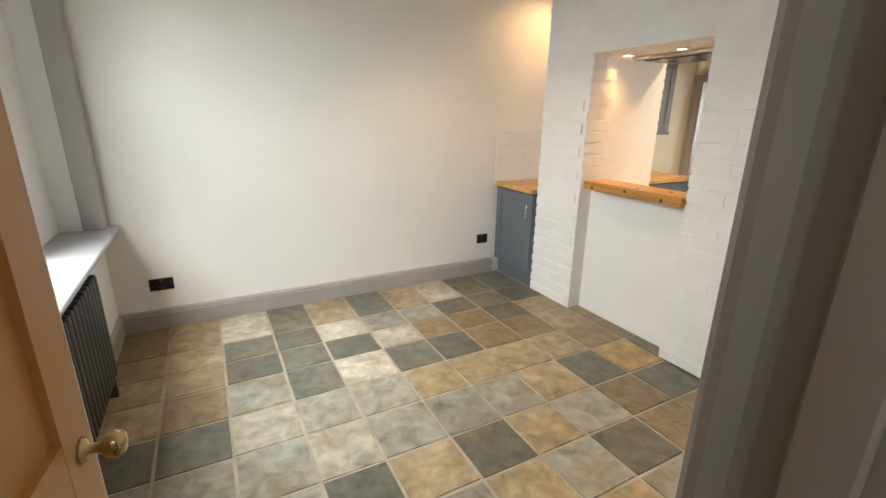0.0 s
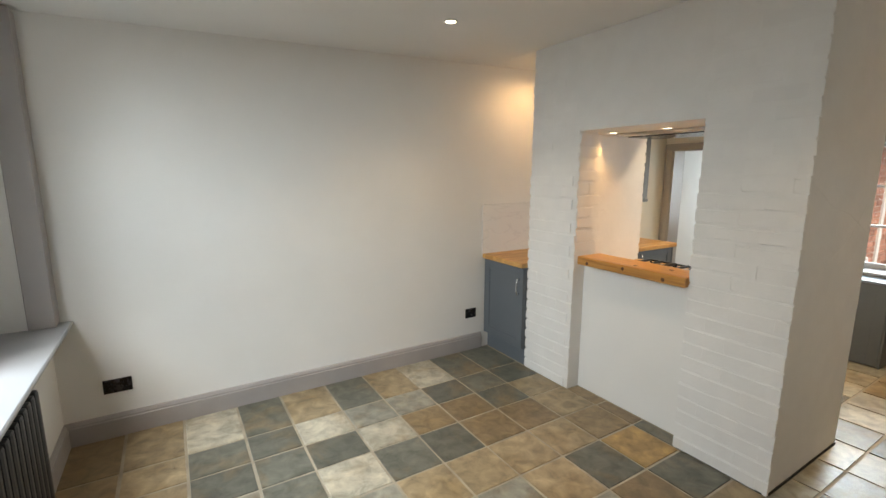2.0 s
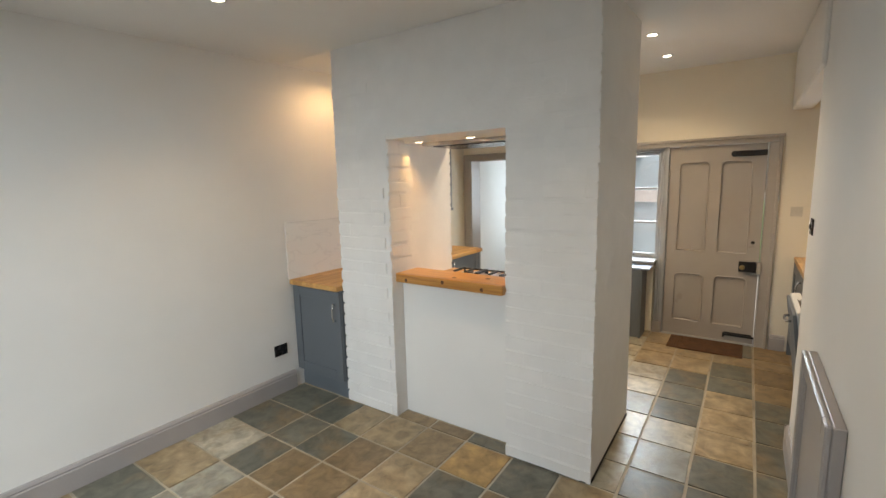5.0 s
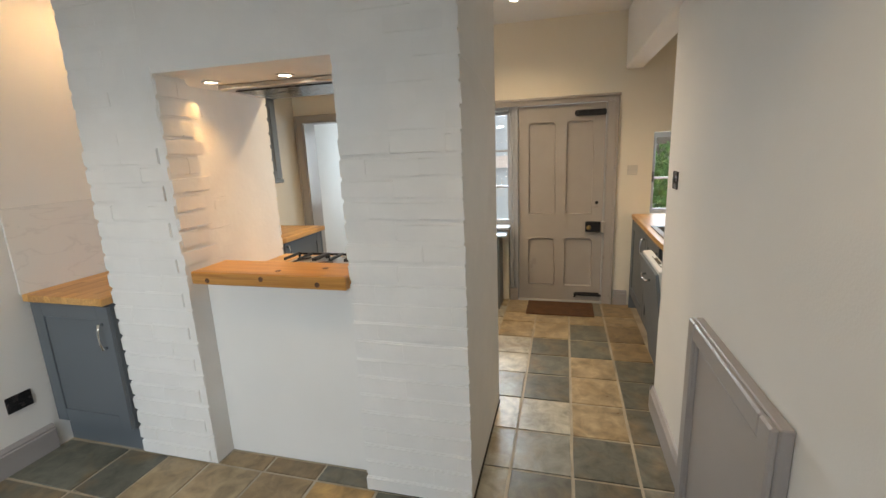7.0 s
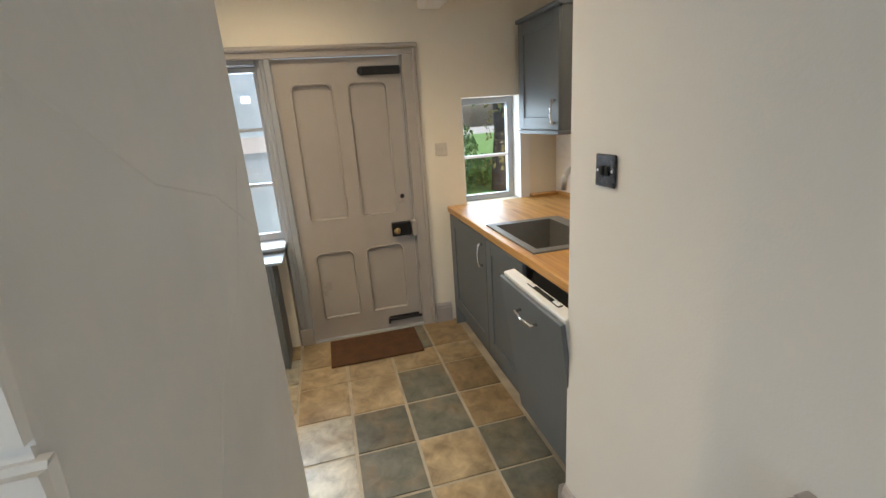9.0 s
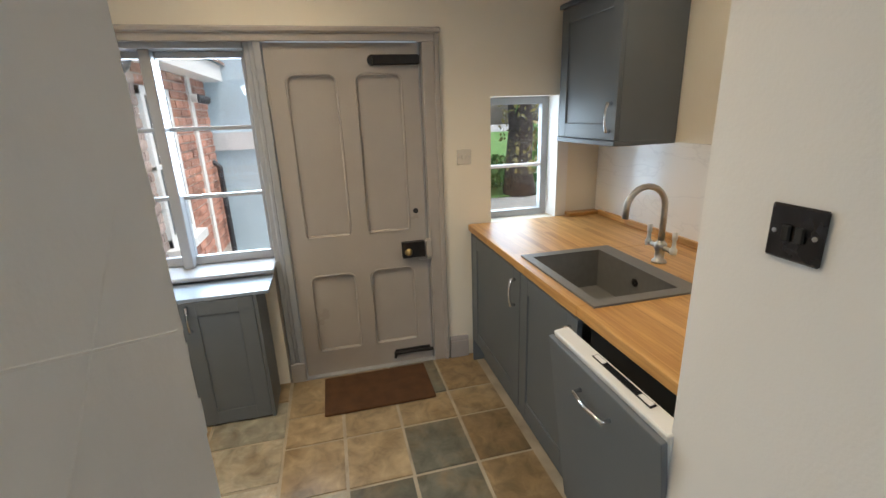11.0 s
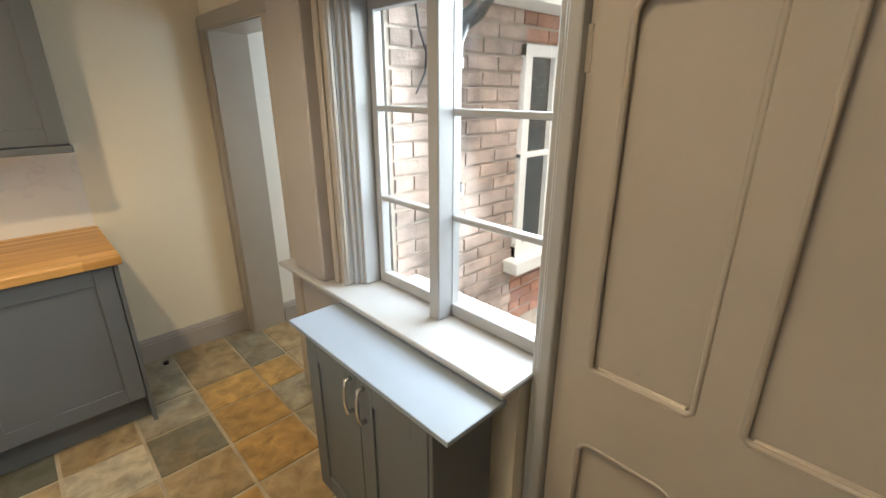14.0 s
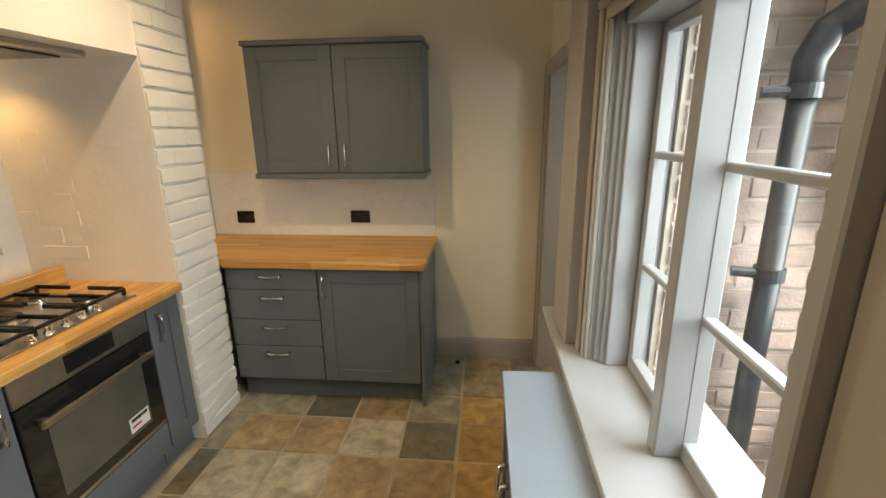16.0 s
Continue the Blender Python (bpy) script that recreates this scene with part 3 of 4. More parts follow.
# ---------------------------------------------------------------- kitchen units
def bar_handle(parent, x, y, z, upright, length=0.13):
    d = Vector((0, 0, 1)) if upright else Vector((1, 0, 0))
    o = Vector((x, y, z))
    pts = [o - d * length / 2, o - d * length / 2 + Vector((0, -0.022, 0)), o - d * length / 4 + Vector((0, -0.03, 0)), o + Vector((0, -0.032, 0)),
           o + d * length / 4 + Vector((0, -0.03, 0)), o + d * length / 2 + Vector((0, -0.022, 0)), o + d * length / 2]
    part("handle", tube(pts, 0.0065, sides=8, radii=[0.009, 0.009, 0.006, 0.0055, 0.006, 0.009, 0.009]), CHROME, parent, "polished bow handle", True)


def shaker(name, parent, x0, x1, z0, z1, handle=None, y=0.0):
    """A shaker front facing -y: a sunk panel inside four rails."""
    f = 0.075
    d = part(name, box(x0, x1, y - 0.012, y, z0, z1, 0.001), CABINET, parent)
    if z1 - z0 > 0.26 and x1 - x0 > 0.2:
        for a, c in ((x0, x0 + f), (x1 - f, x1)):
            part("stile", box(a, c, y - 0.021, y - 0.011, z0, z1, 0.0015), CABINET, d)
        for a, c in ((z1 - f, z1), (z0, z0 + f)):
            part("rail", box(x0 + f, x1 - f, y - 0.0205, y - 0.011, a, c, 0.0015), CABINET, d)
    else:
        part("front_face", box(x0, x1, y - 0.02, y - 0.011, z0, z1, 0.002), CABINET, d)
    if handle:
        hx, hz, up = handle
        bar_handle(d, hx, y - 0.02, hz, up)
    return d


# drawer and cupboard run along the north wall, at right angles: front faces -y at y = 3.49
def place(x, y, turn):
    return pose(x, y, 0, 0, 0, turn)


unit = thing("drawer_unit", "slate grey base unit with four drawers", "kitchen cabinet", place(3.775, 3.54, 0), "north run units")
part("body", box(0.0, 0.552, 0.0, 0.6, 0.15, 0.868), CABINET, unit)
part("plinth", box(0.0, 0.552, 0.05, 0.07, 0, 0.15), CABINET, unit)
for z0, z1 in ((0.737, 0.862), (0.549, 0.732), (0.377, 0.544), (0.153, 0.372)):
    shaker("drawer", unit, 0.004, 0.55, z0, z1, (0.275, z1 - 0.042, False))
unit = thing("base_unit_cupboard", "slate grey shaker base cupboard with a single door", "kitchen cabinet", place(4.33, 3.54, 0), "north run units")
part("body", box(0.0, 0.588, 0.0, 0.6, 0.15, 0.868), CABINET, unit)
part("plinth", box(0.0, 0.588, 0.05, 0.07, 0, 0.15), CABINET, unit)
part("end_panel", box(0.59, 0.608, -0.022, 0.6, 0, 0.868, 0.001), CABINET, unit)
shaker("door", unit, 0.003, 0.585, 0.155, 0.862, (0.035, 0.765, True))
# end cupboard that faces the dining room
unit = thing("base_unit_end", "slate grey cupboard closing the gap beside the chimney", "kitchen cabinet", place(2.79, YN - 0.012, -90), "north run units")
part("body", box(0.0, 0.545, 0.0, 0.5, 0.15, 0.868), CABINET, unit)
part("plinth", box(0.0, 0.545, 0.03, 0.05, 0, 0.15), CABINET, unit)
shaker("door", unit, 0.002, 0.54, 0.155, 0.862, (0.49, 0.7, True))
top = thing("worktop_north", "oiled oak block worktop along the back wall", "worktop", kind="furniture")
part("slab", box(2.745, 3.345, 3.49, YN - 0.006, 0.872, 0.912, 0.004), OAKX, top)
part("slab", box(3.36, 4.955, 3.525, KN - 0.006, 0.872, 0.912, 0.004), OAKX, top)
part("front_stave", box(3.78, 4.955, 3.488, 3.524, 0.872, 0.912, 0.004), OAKX, top)
solid("splashback_north", box(2.74, 3.345, YN - 0.014, YN - 0.002, 0.913, 1.37, 0.001), MARBLE, "white marbled splashback panel", "splashback")
solid("splashback_kitchen", box(3.36, 4.945, KN - 0.014, KN - 0.002, 0.913, 1.345, 0.001), MARBLE, "white marbled splashback panel", "splashback")

# wall cupboard, north
unit = thing("wall_unit_north", "slate grey double wall cupboard with bow handles", "wall cabinet", place(3.865, 3.885, 0))
part("body", box(0, 1.05, 0, 0.27, 1.37, 2.10), CABINET, unit)
part("cornice", box(-0.012, 1.062, -0.035, 0.27, 2.10, 2.128, 0.004), CABINET, unit)
part("pelmet", box(-0.008, 1.058, -0.03, 0.27, 1.338, 1.37, 0.004), CABINET, unit)
shaker("door", unit, 0.002, 0.522, 1.375, 2.095, (0.477, 1.48, True))
shaker("door", unit, 0.528, 1.048, 1.375, 2.095, (0.575, 1.48, True))

# oven housing in the hearth; fronts face +x
OX = 3.735
unit = thing("hob_worktop", "oak block worktop in the hearth", "worktop", place(0, 0, 0), kind="furniture")
part("slab", box(3.05, 3.795, 2.135, 3.135, 0.872, 0.912, 0.004), OAKY, unit)
for nm, a, w, hx in (("base_unit_narrow", 2.925, 0.21, 0.05), ("base_unit_narrow", 2.135, 0.17, 0.12)):
    unit = thing(nm, "narrow slate grey cupboard beside the oven", "kitchen cabinet", place(OX, a, 90), "cupboards beside the oven")
    part("body", box(0, w, 0, 0.55, 0.12, 0.87), CABINET, unit)
    shaker("door", unit, 0.002, w - 0.002, 0.125, 0.865, (hx, 0.74, True))
    part("plinth", box(0, w, 0.03, 0.06, 0, 0.12), CABINET, unit)
oven = thing("built_in_oven", "black glass and steel built-in oven with energy label", "oven", place(OX, 2.312, 90))
part("body", box(0, 0.608, 0.0, 0.54, 0.27, 0.87), DARK, oven)
part("control_panel", box(0.0, 0.608, -0.02, 0.0, 0.755, 0.866, 0.003), STEEL, oven, "brushed steel control panel")
part("display", box(0.2, 0.42, -0.023, -0.019, 0.775, 0.845, 0.001), BLACKGLASS, oven)
door_o = part("oven_door", box(0.0, 0.608, -0.024, 0.0, 0.29, 0.75, 0.004), BLACKGLASS, oven)
part("window", box(0.085, 0.523, -0.0265, -0.0235, 0.34, 0.635, 0.001), OVENWINDOW, door_o)
b = box(0.04, 0.568, -0.066, -0.05, 0.655, 0.685, 0.006)
box(0.06, 0.08, -0.055, -0.02, 0.66, 0.68, bm=b)
box(0.528, 0.548, -0.055, -0.02, 0.66, 0.68, bm=b)
part("handle", b, STEEL, door_o, "brushed steel bar handle")
lab = part("label", box(0.4, 0.51, -0.0285, -0.026, 0.36, 0.43), WHITEPL, door_o, "white energy label")
part("print", box(0.41, 0.5, -0.0295, -0.028, 0.408, 0.423), DARK, lab)
part("print", box(0.41, 0.46, -0.0295, -0.028, 0.38, 0.39), RED_INK, lab)
part("lower_trim", box(0, 0.608, -0.015, 0.0, 0.27, 0.29), STEEL, oven)
filler = thing("oven_filler_panel", "slate grey panel and plinth below the oven", "kitchen cabinet", place(OX, 2.312, 90))
part("panel", box(0, 0.608, -0.02, 0.0, 0.125, 0.266, 0.001), CABINET, filler)
part("plinth", box(0, 0.608, 0.03, 0.06, 0, 0.12), CABINET, filler)

# gas hob
hob = thing("gas_hob", "stainless steel gas hob with black pan supports", "hob", pose(3.46, 2.62, 0.912))
part("plate", box(-0.25, 0.25, -0.33, 0.33, 0, 0.008, 0.003), STEEL, hob)
for bx, by, r in ((-0.12, -0.21, 0.04), (0.1, -0.21, 0.03), (-0.02, 0.0, 0.055), (-0.12, 0.21, 0.03), (0.1, 0.21, 0.045)):
    bu = part("burner", lathe([(r + 0.012, 0.008), (r + 0.012, 0.016), (r, 0.02), (r, 0.028), (0, 0.03)], (bx, by, 0)), STEEL, hob, smooth=False)
    part("burner_cap", lathe([(r * 0.85, 0.03), (r * 0.85, 0.036), (0, 0.037)], (bx, by, 0)), BLACKIRON, bu)
for y0 in (-0.32, -0.105, 0.11):
    b = bmesh.new()
    for px in (-0.23, 0.2):
        box(px - 0.006, px + 0.006, y0, y0 + 0.21, 0.03, 0.042, bm=b)
        for py in (y0 + 0.006, y0 + 0.204):
            box(px - 0.006, px + 0.006, py - 0.006, py + 0.006, 0.006, 0.032, bm=b)
    for py in (y0 + 0.006, y0 + 0.105, y0 + 0.204):
        box(-0.23, -0.06, py - 0.005, py + 0.005, 0.03, 0.048, 0.002, bm=b)
        box(0.03, 0.2, py - 0.005, py + 0.005, 0.03, 0.048, 0.002, bm=b)
    box(-0.236, 0.206, y0 + 0.1, y0 + 0.11, 0.031, 0.04, bm=b)
    part("pan_support", b, BLACKIRON, hob, "black cast iron pan support")
for k in range(5):
    part("knob", lathe([(0.018, 0.008), (0.018, 0.014), (0.014, 0.016), (0.013, 0.034), (0, 0.036)], (0.225, -0.14 + 0.07 * k, 0)), CHROME, hob)

# pine hatch shelf and extractor in the hatch
shelf = thing("hatch_shelf", "thick stained pine shelf with dark knots", "shelf")
part("board", box(2.768, 3.0, 2.135, 2.93, 1.008, 1.068, 0.005), PINE, shelf)
for ky, kz in ((2.27, 1.03), (2.55, 1.045), (2.84, 1.028)):
    part("knot", lathe([(0.012, 0), (0.012, -0.0015), (0.006, -0.002)], (2.768, ky, kz), "x", sides=12), KNOT, shelf)
for kx, ky in ((2.83, 2.5), (2.9, 2.3)):
    part("knot", lathe([(0.014, 0), (0.014, 0.0012), (0.006, 0.0015)], (kx, ky, 1.068), sides=12), KNOT, shelf)
solid("hob_upstand", box(3.19, 3.22, 2.14, 3.10, 0.913, 1.0, 0.003), OAKY, "oak upstand behind the hob", "upstand", "furniture")
hood = thing("extractor_hood", "brushed steel built-in extractor with two lamps", "extractor hood")
part("canopy", box(3.2, 3.66, 2.32, 3.0, 1.925, 1.949, 0.004), STEEL, hood)
part("filter", box(3.26, 3.6, 2.38, 2.94, 1.918, 1.926), BLACKNICKEL, hood)


def downlight(x, y, z, power, colour=WARM, angle=110, group="recessed ceiling spotlights"):
    d = thing("downlight", "small round recessed spotlight, lit warm; the hall's is added, cool", "ceiling light", pose(x, y, z), group)
    part("bezel", lathe([(0.044, 0.002), (0.044, -0.004), (0.034, -0.006), (0.03, 0.0)], (0, 0, 0)), WHITEPL, d, smooth=True)
    part("bulb", lathe([(0.03, 0.0), (0.03, -0.003), (0, -0.004)], (0, 0, 0)), LAMPGLOW, d)
    lamp("downlight_beam", "SPOT", power, colour, look((x, y, z - 0.02), (x, y + 0.001, z - 1)), 0.035, angle=angle)


# the hall one, y < 0, is an unseen cool lamp added to brighten the doorway
for x, y in ((1.83, 3.17), (1.83, 1.45), (0.4, -0.35)):
    downlight(x, y, ceil_at(x) - 0.001, 16 if y > 0 else 20, WARM if y > 0 else (0.88, 0.94, 1.0), angle=120 if y > 0 else 150)
for x, y in ((4.07, 1.63), (4.9, 1.65), (4.35, 2.8)):
    downlight(x, y, ceil_at(x) - 0.001, 28 if y < 2 else 62, angle=140)
downlight(3.2, 3.72, ceil_at(3.2) - 0.001, 11, (1.0, 0.62, 0.3), 165)
downlight(4.6, 0.25, ceil_at(4.6) - 0.001, 18)
for y in (2.53, 2.95):
    downlight(3.1, y, 1.949, 7.0, (1.0, 0.57, 0.2), 130, "hatch lamps")

# sink run; fronts face +y
SY = 0.605
def sink_unit(name, xr, w, label, hx):
    u = thing(name, label, "kitchen cabinet", place(xr, SY, 180), "sink run units")
    part("body", box(0, min(w, 0.65), 0.0, 0.6, 0.15, 0.87 if w > 0.6 else 0.70), CABINET, u)
    part("plinth", box(0, w, 0.05, 0.07, 0, 0.15), CABINET, u)
    shaker("door", u, 0.003, w - 0.003, 0.155, 0.862, (hx, 0.75, True))
    return u


u = sink_unit("base_unit_corner", 5.575, 0.72, "slate grey shaker cupboard beside the sink", 0.66)
part("end_panel", box(-0.02, -0.002, -0.022, 0.6, 0, 0.87, 0.001), CABINET, u)
sink_unit("base_unit_sink", 4.853, 0.50, "slate grey shaker cupboard below the sink", 0.45)
wt = thing("worktop_sink", "oak block worktop around an inset sink", "worktop", kind="furniture")
part("slab", box(3.795, 4.37, YB + 0.012, 0.625, 0.872, 0.912, 0.003), OAKX, wt)
part("slab", box(4.915, 5.655, YB + 0.012, 0.625, 0.872, 0.912, 0.003), OAKX, wt)
part("slab", box(4.37, 4.915, 0.545, 0.625, 0.872, 0.912, 0.0), OAKX, wt)
part("slab", box(4.37, 4.915, YB + 0.012, 0.15, 0.872, 0.912, 0.0), OAKX, wt)
sink = thing("kitchen_sink", "grey composite inset sink with an overflow", "sink", pose(4.642, 0.345, 0.912))
b = panel_sheet(-0.23, 0.235, -0.31, 0.31, [[(-0.15, -0.26), (0.195, -0.26), (0.195, 0.26), (-0.15, 0.26)]], 0.0, 0.008)
bmesh.ops.rotate(b, verts=list(b.verts), cent=(0, 0, 0), matrix=Matrix(((0, 0, -1), (0, 1, 0), (1, 0, 0))))
part("rim", b, SINKGREY, sink)
b = bmesh.new()
for a in ((-0.268, -0.26, -0.155, 0.2), (0.26, 0.268, -0.155, 0.2)):
    box(a[0], a[1], a[2], a[3], -0.18, 0.002, bm=b)
for a in ((-0.163, -0.15), (0.195, 0.203)):
    box(-0.262, 0.262, a[0], a[1], -0.18, 0.0018, bm=b)
box(-0.262, 0.262, -0.155, 0.2, -0.188, -0.178, bm=b)
part("bowl", b, SINKGREY, sink)
part("waste", lathe([(0.045, 0), (0.045, 0.004), (0.03, 0.005), (0.028, 0.001), (0, 0.001)], (0.0, 0.06, -0.178)), CHROME, sink)
part("overflow", lathe([(0.018, 0), (0.018, 0.004), (0.008, 0.005), (0.008, 0.0)], (-0.02, -0.15, -0.06), "y"), BLACKIRON, sink)
tap = thing("kitchen_tap", "brushed chrome swan-neck tap with two lever handles", "tap", pose(4.67, 0.045, 0.912))
b = lathe([(0.032, 0), (0.03, 0.01), (0.02, 0.018), (0.02, 0.05), (0.026, 0.06), (0.026, 0.085), (0.016, 0.1)], (0, 0, 0))
part("body", b, STEEL, tap, smooth=True)
pts = [(0, 0, 0.09), (0, 0, 0.22)] + [(0.0, 0.095 - 0.095 * math.cos(radians(a)), 0.25 + 0.095 * math.sin(radians(a))) for a in range(0, 176, 15)] + [(0, 0.192, 0.215)]
part("spout", tube(pts, 0.0135, sides=12), STEEL, tap, smooth=True)
for s in (-1, 1):
    a = part("arm", tube([(0, 0, 0.07), (0.075 * s, 0, 0.07)], 0.011), STEEL, tap, smooth=True)
    part("lever", lathe([(0.014, -0.01), (0.016, 0.01), (0.009, 0.02), (0.008, 0.05), (0.011, 0.055), (0.011, 0.085), (0, 0.088)], (0.078 * s, 0, 0.07)), WHITEPL, a, "white lever", True)

# integrated dishwasher, door ajar
dw = thing("dishwasher", "integrated dishwasher with its grey door ajar", "dishwasher", place(4.335, SY, 180))
# solid block behind the door, its near-black colour standing for the shade inside
part("shade_block", box(0.005, 0.553, 0.02, 0.55, 0.12, 0.865), DARK, dw)
part("plinth", box(0.0, 0.555, 0.05, 0.07, 0, 0.12), CABINET, dw)
M = Matrix.Translation((0, 0.0, 0.13)) @ Matrix.Rotation(radians(7.5), 4, "X")


def tilted(b):
    bmesh.ops.transform(b, matrix=M, verts=list(b.verts))
    return b


dd = part("door_liner", tilted(box(0.004, 0.552, -0.03, 0.025, 0.0, 0.735, 0.004)), WHITEPL, dw, "white inner door with control strip")
part("door_front", tilted(box(0.002, 0.554, -0.05, -0.031, 0.0, 0.72, 0.002)), CABINET, dd, "slate grey front")
part("control_strip", tilted(box(0.2, 0.46, -0.005, 0.015, 0.7352, 0.738)), BLACKGLASS, dd)
for k in (0.205, 0.41):
    part("button", tilted(box(k, k + 0.045, -0.002, 0.012, 0.7378, 0.7405)), WHITEPL, dd)
pts = [(0.2, -0.05, 0.63), (0.2, -0.075, 0.63), (0.275, -0.083, 0.63), (0.35, -0.075, 0.63), (0.35, -0.05, 0.63)]
part("handle", tilted(tube(pts, 0.007)), CHROME, dd, "polished bow handle", True)

unit = thing("wall_unit_sink", "slate grey wall cupboard above the sink run", "wall cabinet", place(5.57, 0.06, 180))
part("body", box(0, 0.56, 0, 0.325, 1.42, 2.1), CABINET, unit)
part("pelmet", box(-0.004, 0.564, -0.026, 0.325, 1.395, 1.42, 0.004), CABINET, unit)
part("cornice", box(-0.01, 0.57, -0.035, 0.325, 2.1, 2.125, 0.004), CABINET, unit)
shaker("door", unit, 0.003, 0.557, 1.425, 2.095, (0.515, 1.53, True))
solid("splashback_sink", box(3.79, 5.665, YB + 0.002, YB + 0.011, 0.913, 1.40, 0.001), MARBLE, "white marbled splashback tiles", "splashback")
solid("upstand_sink", box(3.80, 5.595, YB + 0.012, YB + 0.032, 0.9125, 0.945, 0.002), OAKX, "low oak upstand along the sink wall", "upstand", "furniture")
solid("worktop_ledge", box(5.60, 5.668, YB + 0.012, -0.04, 0.913, 0.935, 0.003), OAKY, "small wooden ledge at the worktop's end", "ledge", "furniture")

# low cupboard below the kitchen window
cab = thing("window_cupboard", "slate grey double cupboard under the window board", "kitchen cabinet", place(5.375, 2.57, -90))
part("body", box(0, 0.70, 0.0, 0.24, 0.01, 0.728), CABINET, cab)
shaker("door", cab, 0.002, 0.35, 0.012, 0.726, (0.315, 0.64, True))
shaker("door", cab, 0.354, 0.698, 0.012, 0.726, (0.39, 0.64, True))
part("end_panel", box(0.70, 0.716, -0.018, 0.24, 0.0, 0.728, 0.001), CABINET, cab)
solid("cupboard_top_board", box(5.352, 5.60, 1.79, 2.70, 0.73, 0.748, 0.002), BOARD, "loose blue-grey board on the cupboard", "board", "furniture")

# ---------------------------------------------------------------- dining room things
rad = thing("radiator", "anthracite column radiator below the window", "radiator", pose(X0 + 0.04, 2.2, 0))
cols = box(-0.02, 0.05, 0, 0.055, 0.1, 0.70, 0.018, seg=2)
me = mesh_of("column", cols, RADIATOR)
for k in range(18):
    o = new("column", me)
    o.parent = rad
    o.location = (0, 0.061 * k, 0)
part("header", tube([(0.015, 0, 0.66), (0.015, 1.09, 0.66)], 0.02), RADIATOR, rad)
part("header", tube([(0.015, 0, 0.14), (0.015, 1.09, 0.14)], 0.02), RADIATOR, rad)
for y in (0.1, 1.0):
    part("foot", box(-0.015, 0.045, y, y + 0.03, -0.0, 0.12), RADIATOR, rad)


def faceplate(name, m, mat, w, h, label, category, slots=0, rocker=False, group=""):
    """A wall plate that faces -y in its own space, centred on its place."""
    p = thing(name, label, category, m, group)
    part("plate", box(-w / 2, w / 2, -0.008, 0, -h / 2, h / 2, 0.003), mat, p)
    for k in range(slots):
        cx = (k - (slots - 1) / 2) * 0.06
        for u, w, z in ((-0.004, 0.004, 0.012), (-0.016, -0.009, -0.016), (0.009, 0.016, -0.016)):
            part("pin_hole", box(cx + u, cx + w, -0.0095, -0.0075, z, z + 0.008), DARK, p)
        part("rocker", box(cx - 0.006, cx + 0.006, -0.0115, -0.0078, -0.032, -0.018, 0.001), DARK, p)
    if rocker:
        for cx in ((-0.011, 0.011) if w > 0.07 else (0,)):
            part("rocker", box(cx - 0.007, cx + 0.007, -0.014, -0.0078, -0.013, 0.013, 0.002), DARK if mat is not IVORY else IVORY, p)
        for cx in (-w / 2 + 0.012, w / 2 - 0.012):
            part("screw", lathe([(0.004, 0), (0.004, -0.0095), (0, -0.0098)], (cx, 0, 0), "y", sides=8), STEEL, p)
    return p


SOCK = "black nickel double wall socket"
faceplate("wall_socket", pose(-0.085, YN - 0.001, 0.335), BLACKNICKEL, 0.15, 0.09, SOCK, "socket", 2, group="wall sockets")
faceplate("wall_socket", pose(2.62, YN - 0.001, 0.355), BLACKNICKEL, 0.12, 0.09, SOCK, "socket", 0, group="wall sockets")
faceplate("wall_socket", pose(3.60, KN - 0.015, 1.04), BLACKNICKEL, 0.125, 0.085, "blank black nickel wall plate", "socket", 0, group="wall sockets")
faceplate("wall_socket", pose(4.427, KN - 0.015, 1.048), BLACKNICKEL, 0.135, 0.085, SOCK, "socket", 2, group="wall sockets")
faceplate("light_switch", pose(3.60, YS + 0.001, 1.38, 0, 0, 180), BLACKNICKEL, 0.088, 0.088, "black nickel double light switch", "light switch", 0, True)
faceplate("light_switch", pose(XD - 0.001, 0.64, 1.325, 0, 0, -90), IVORY, 0.088, 0.088, "ivory plastic light switch", "light switch", 0, True)
faceplate("light_switch", pose(XD - 0.001, 3.19, 1.28, 0, 0, -90), IVORY, 0.07, 0.088, "ivory plastic light switch", "light switch", 0, True)

# low grey moulded cupboard hatch on the passage wall
hatch = thing("wall_hatch", "low grey panelled hatch on the passage wall", "hatch", pose(2.99, YS, 0, 0, 0, 180))
part("board", box(0, 0.74, -0.035, -0.001, 0.03, 0.89, 0.004), GREYTRIM, hatch)
for a, c in ((0.0, 0.07), (0.67, 0.74)):
    part("stile", box(a, c, -0.055, -0.034, 0.03, 0.89, 0.006), GREYTRIM, hatch)
for a, c in ((0.82, 0.89), (0.03, 0.12)):
    part("rail", box(0.07, 0.67, -0.0545, -0.034, a, c, 0.006), GREYTRIM, hatch)
part("bead", tube([(0.08, -0.038, 0.13), (0.66, -0.038, 0.13), (0.66, -0.038, 0.81), (0.08, -0.038, 0.81)], 0.008, closed=True, sides=6), GREYTRIM, hatch)

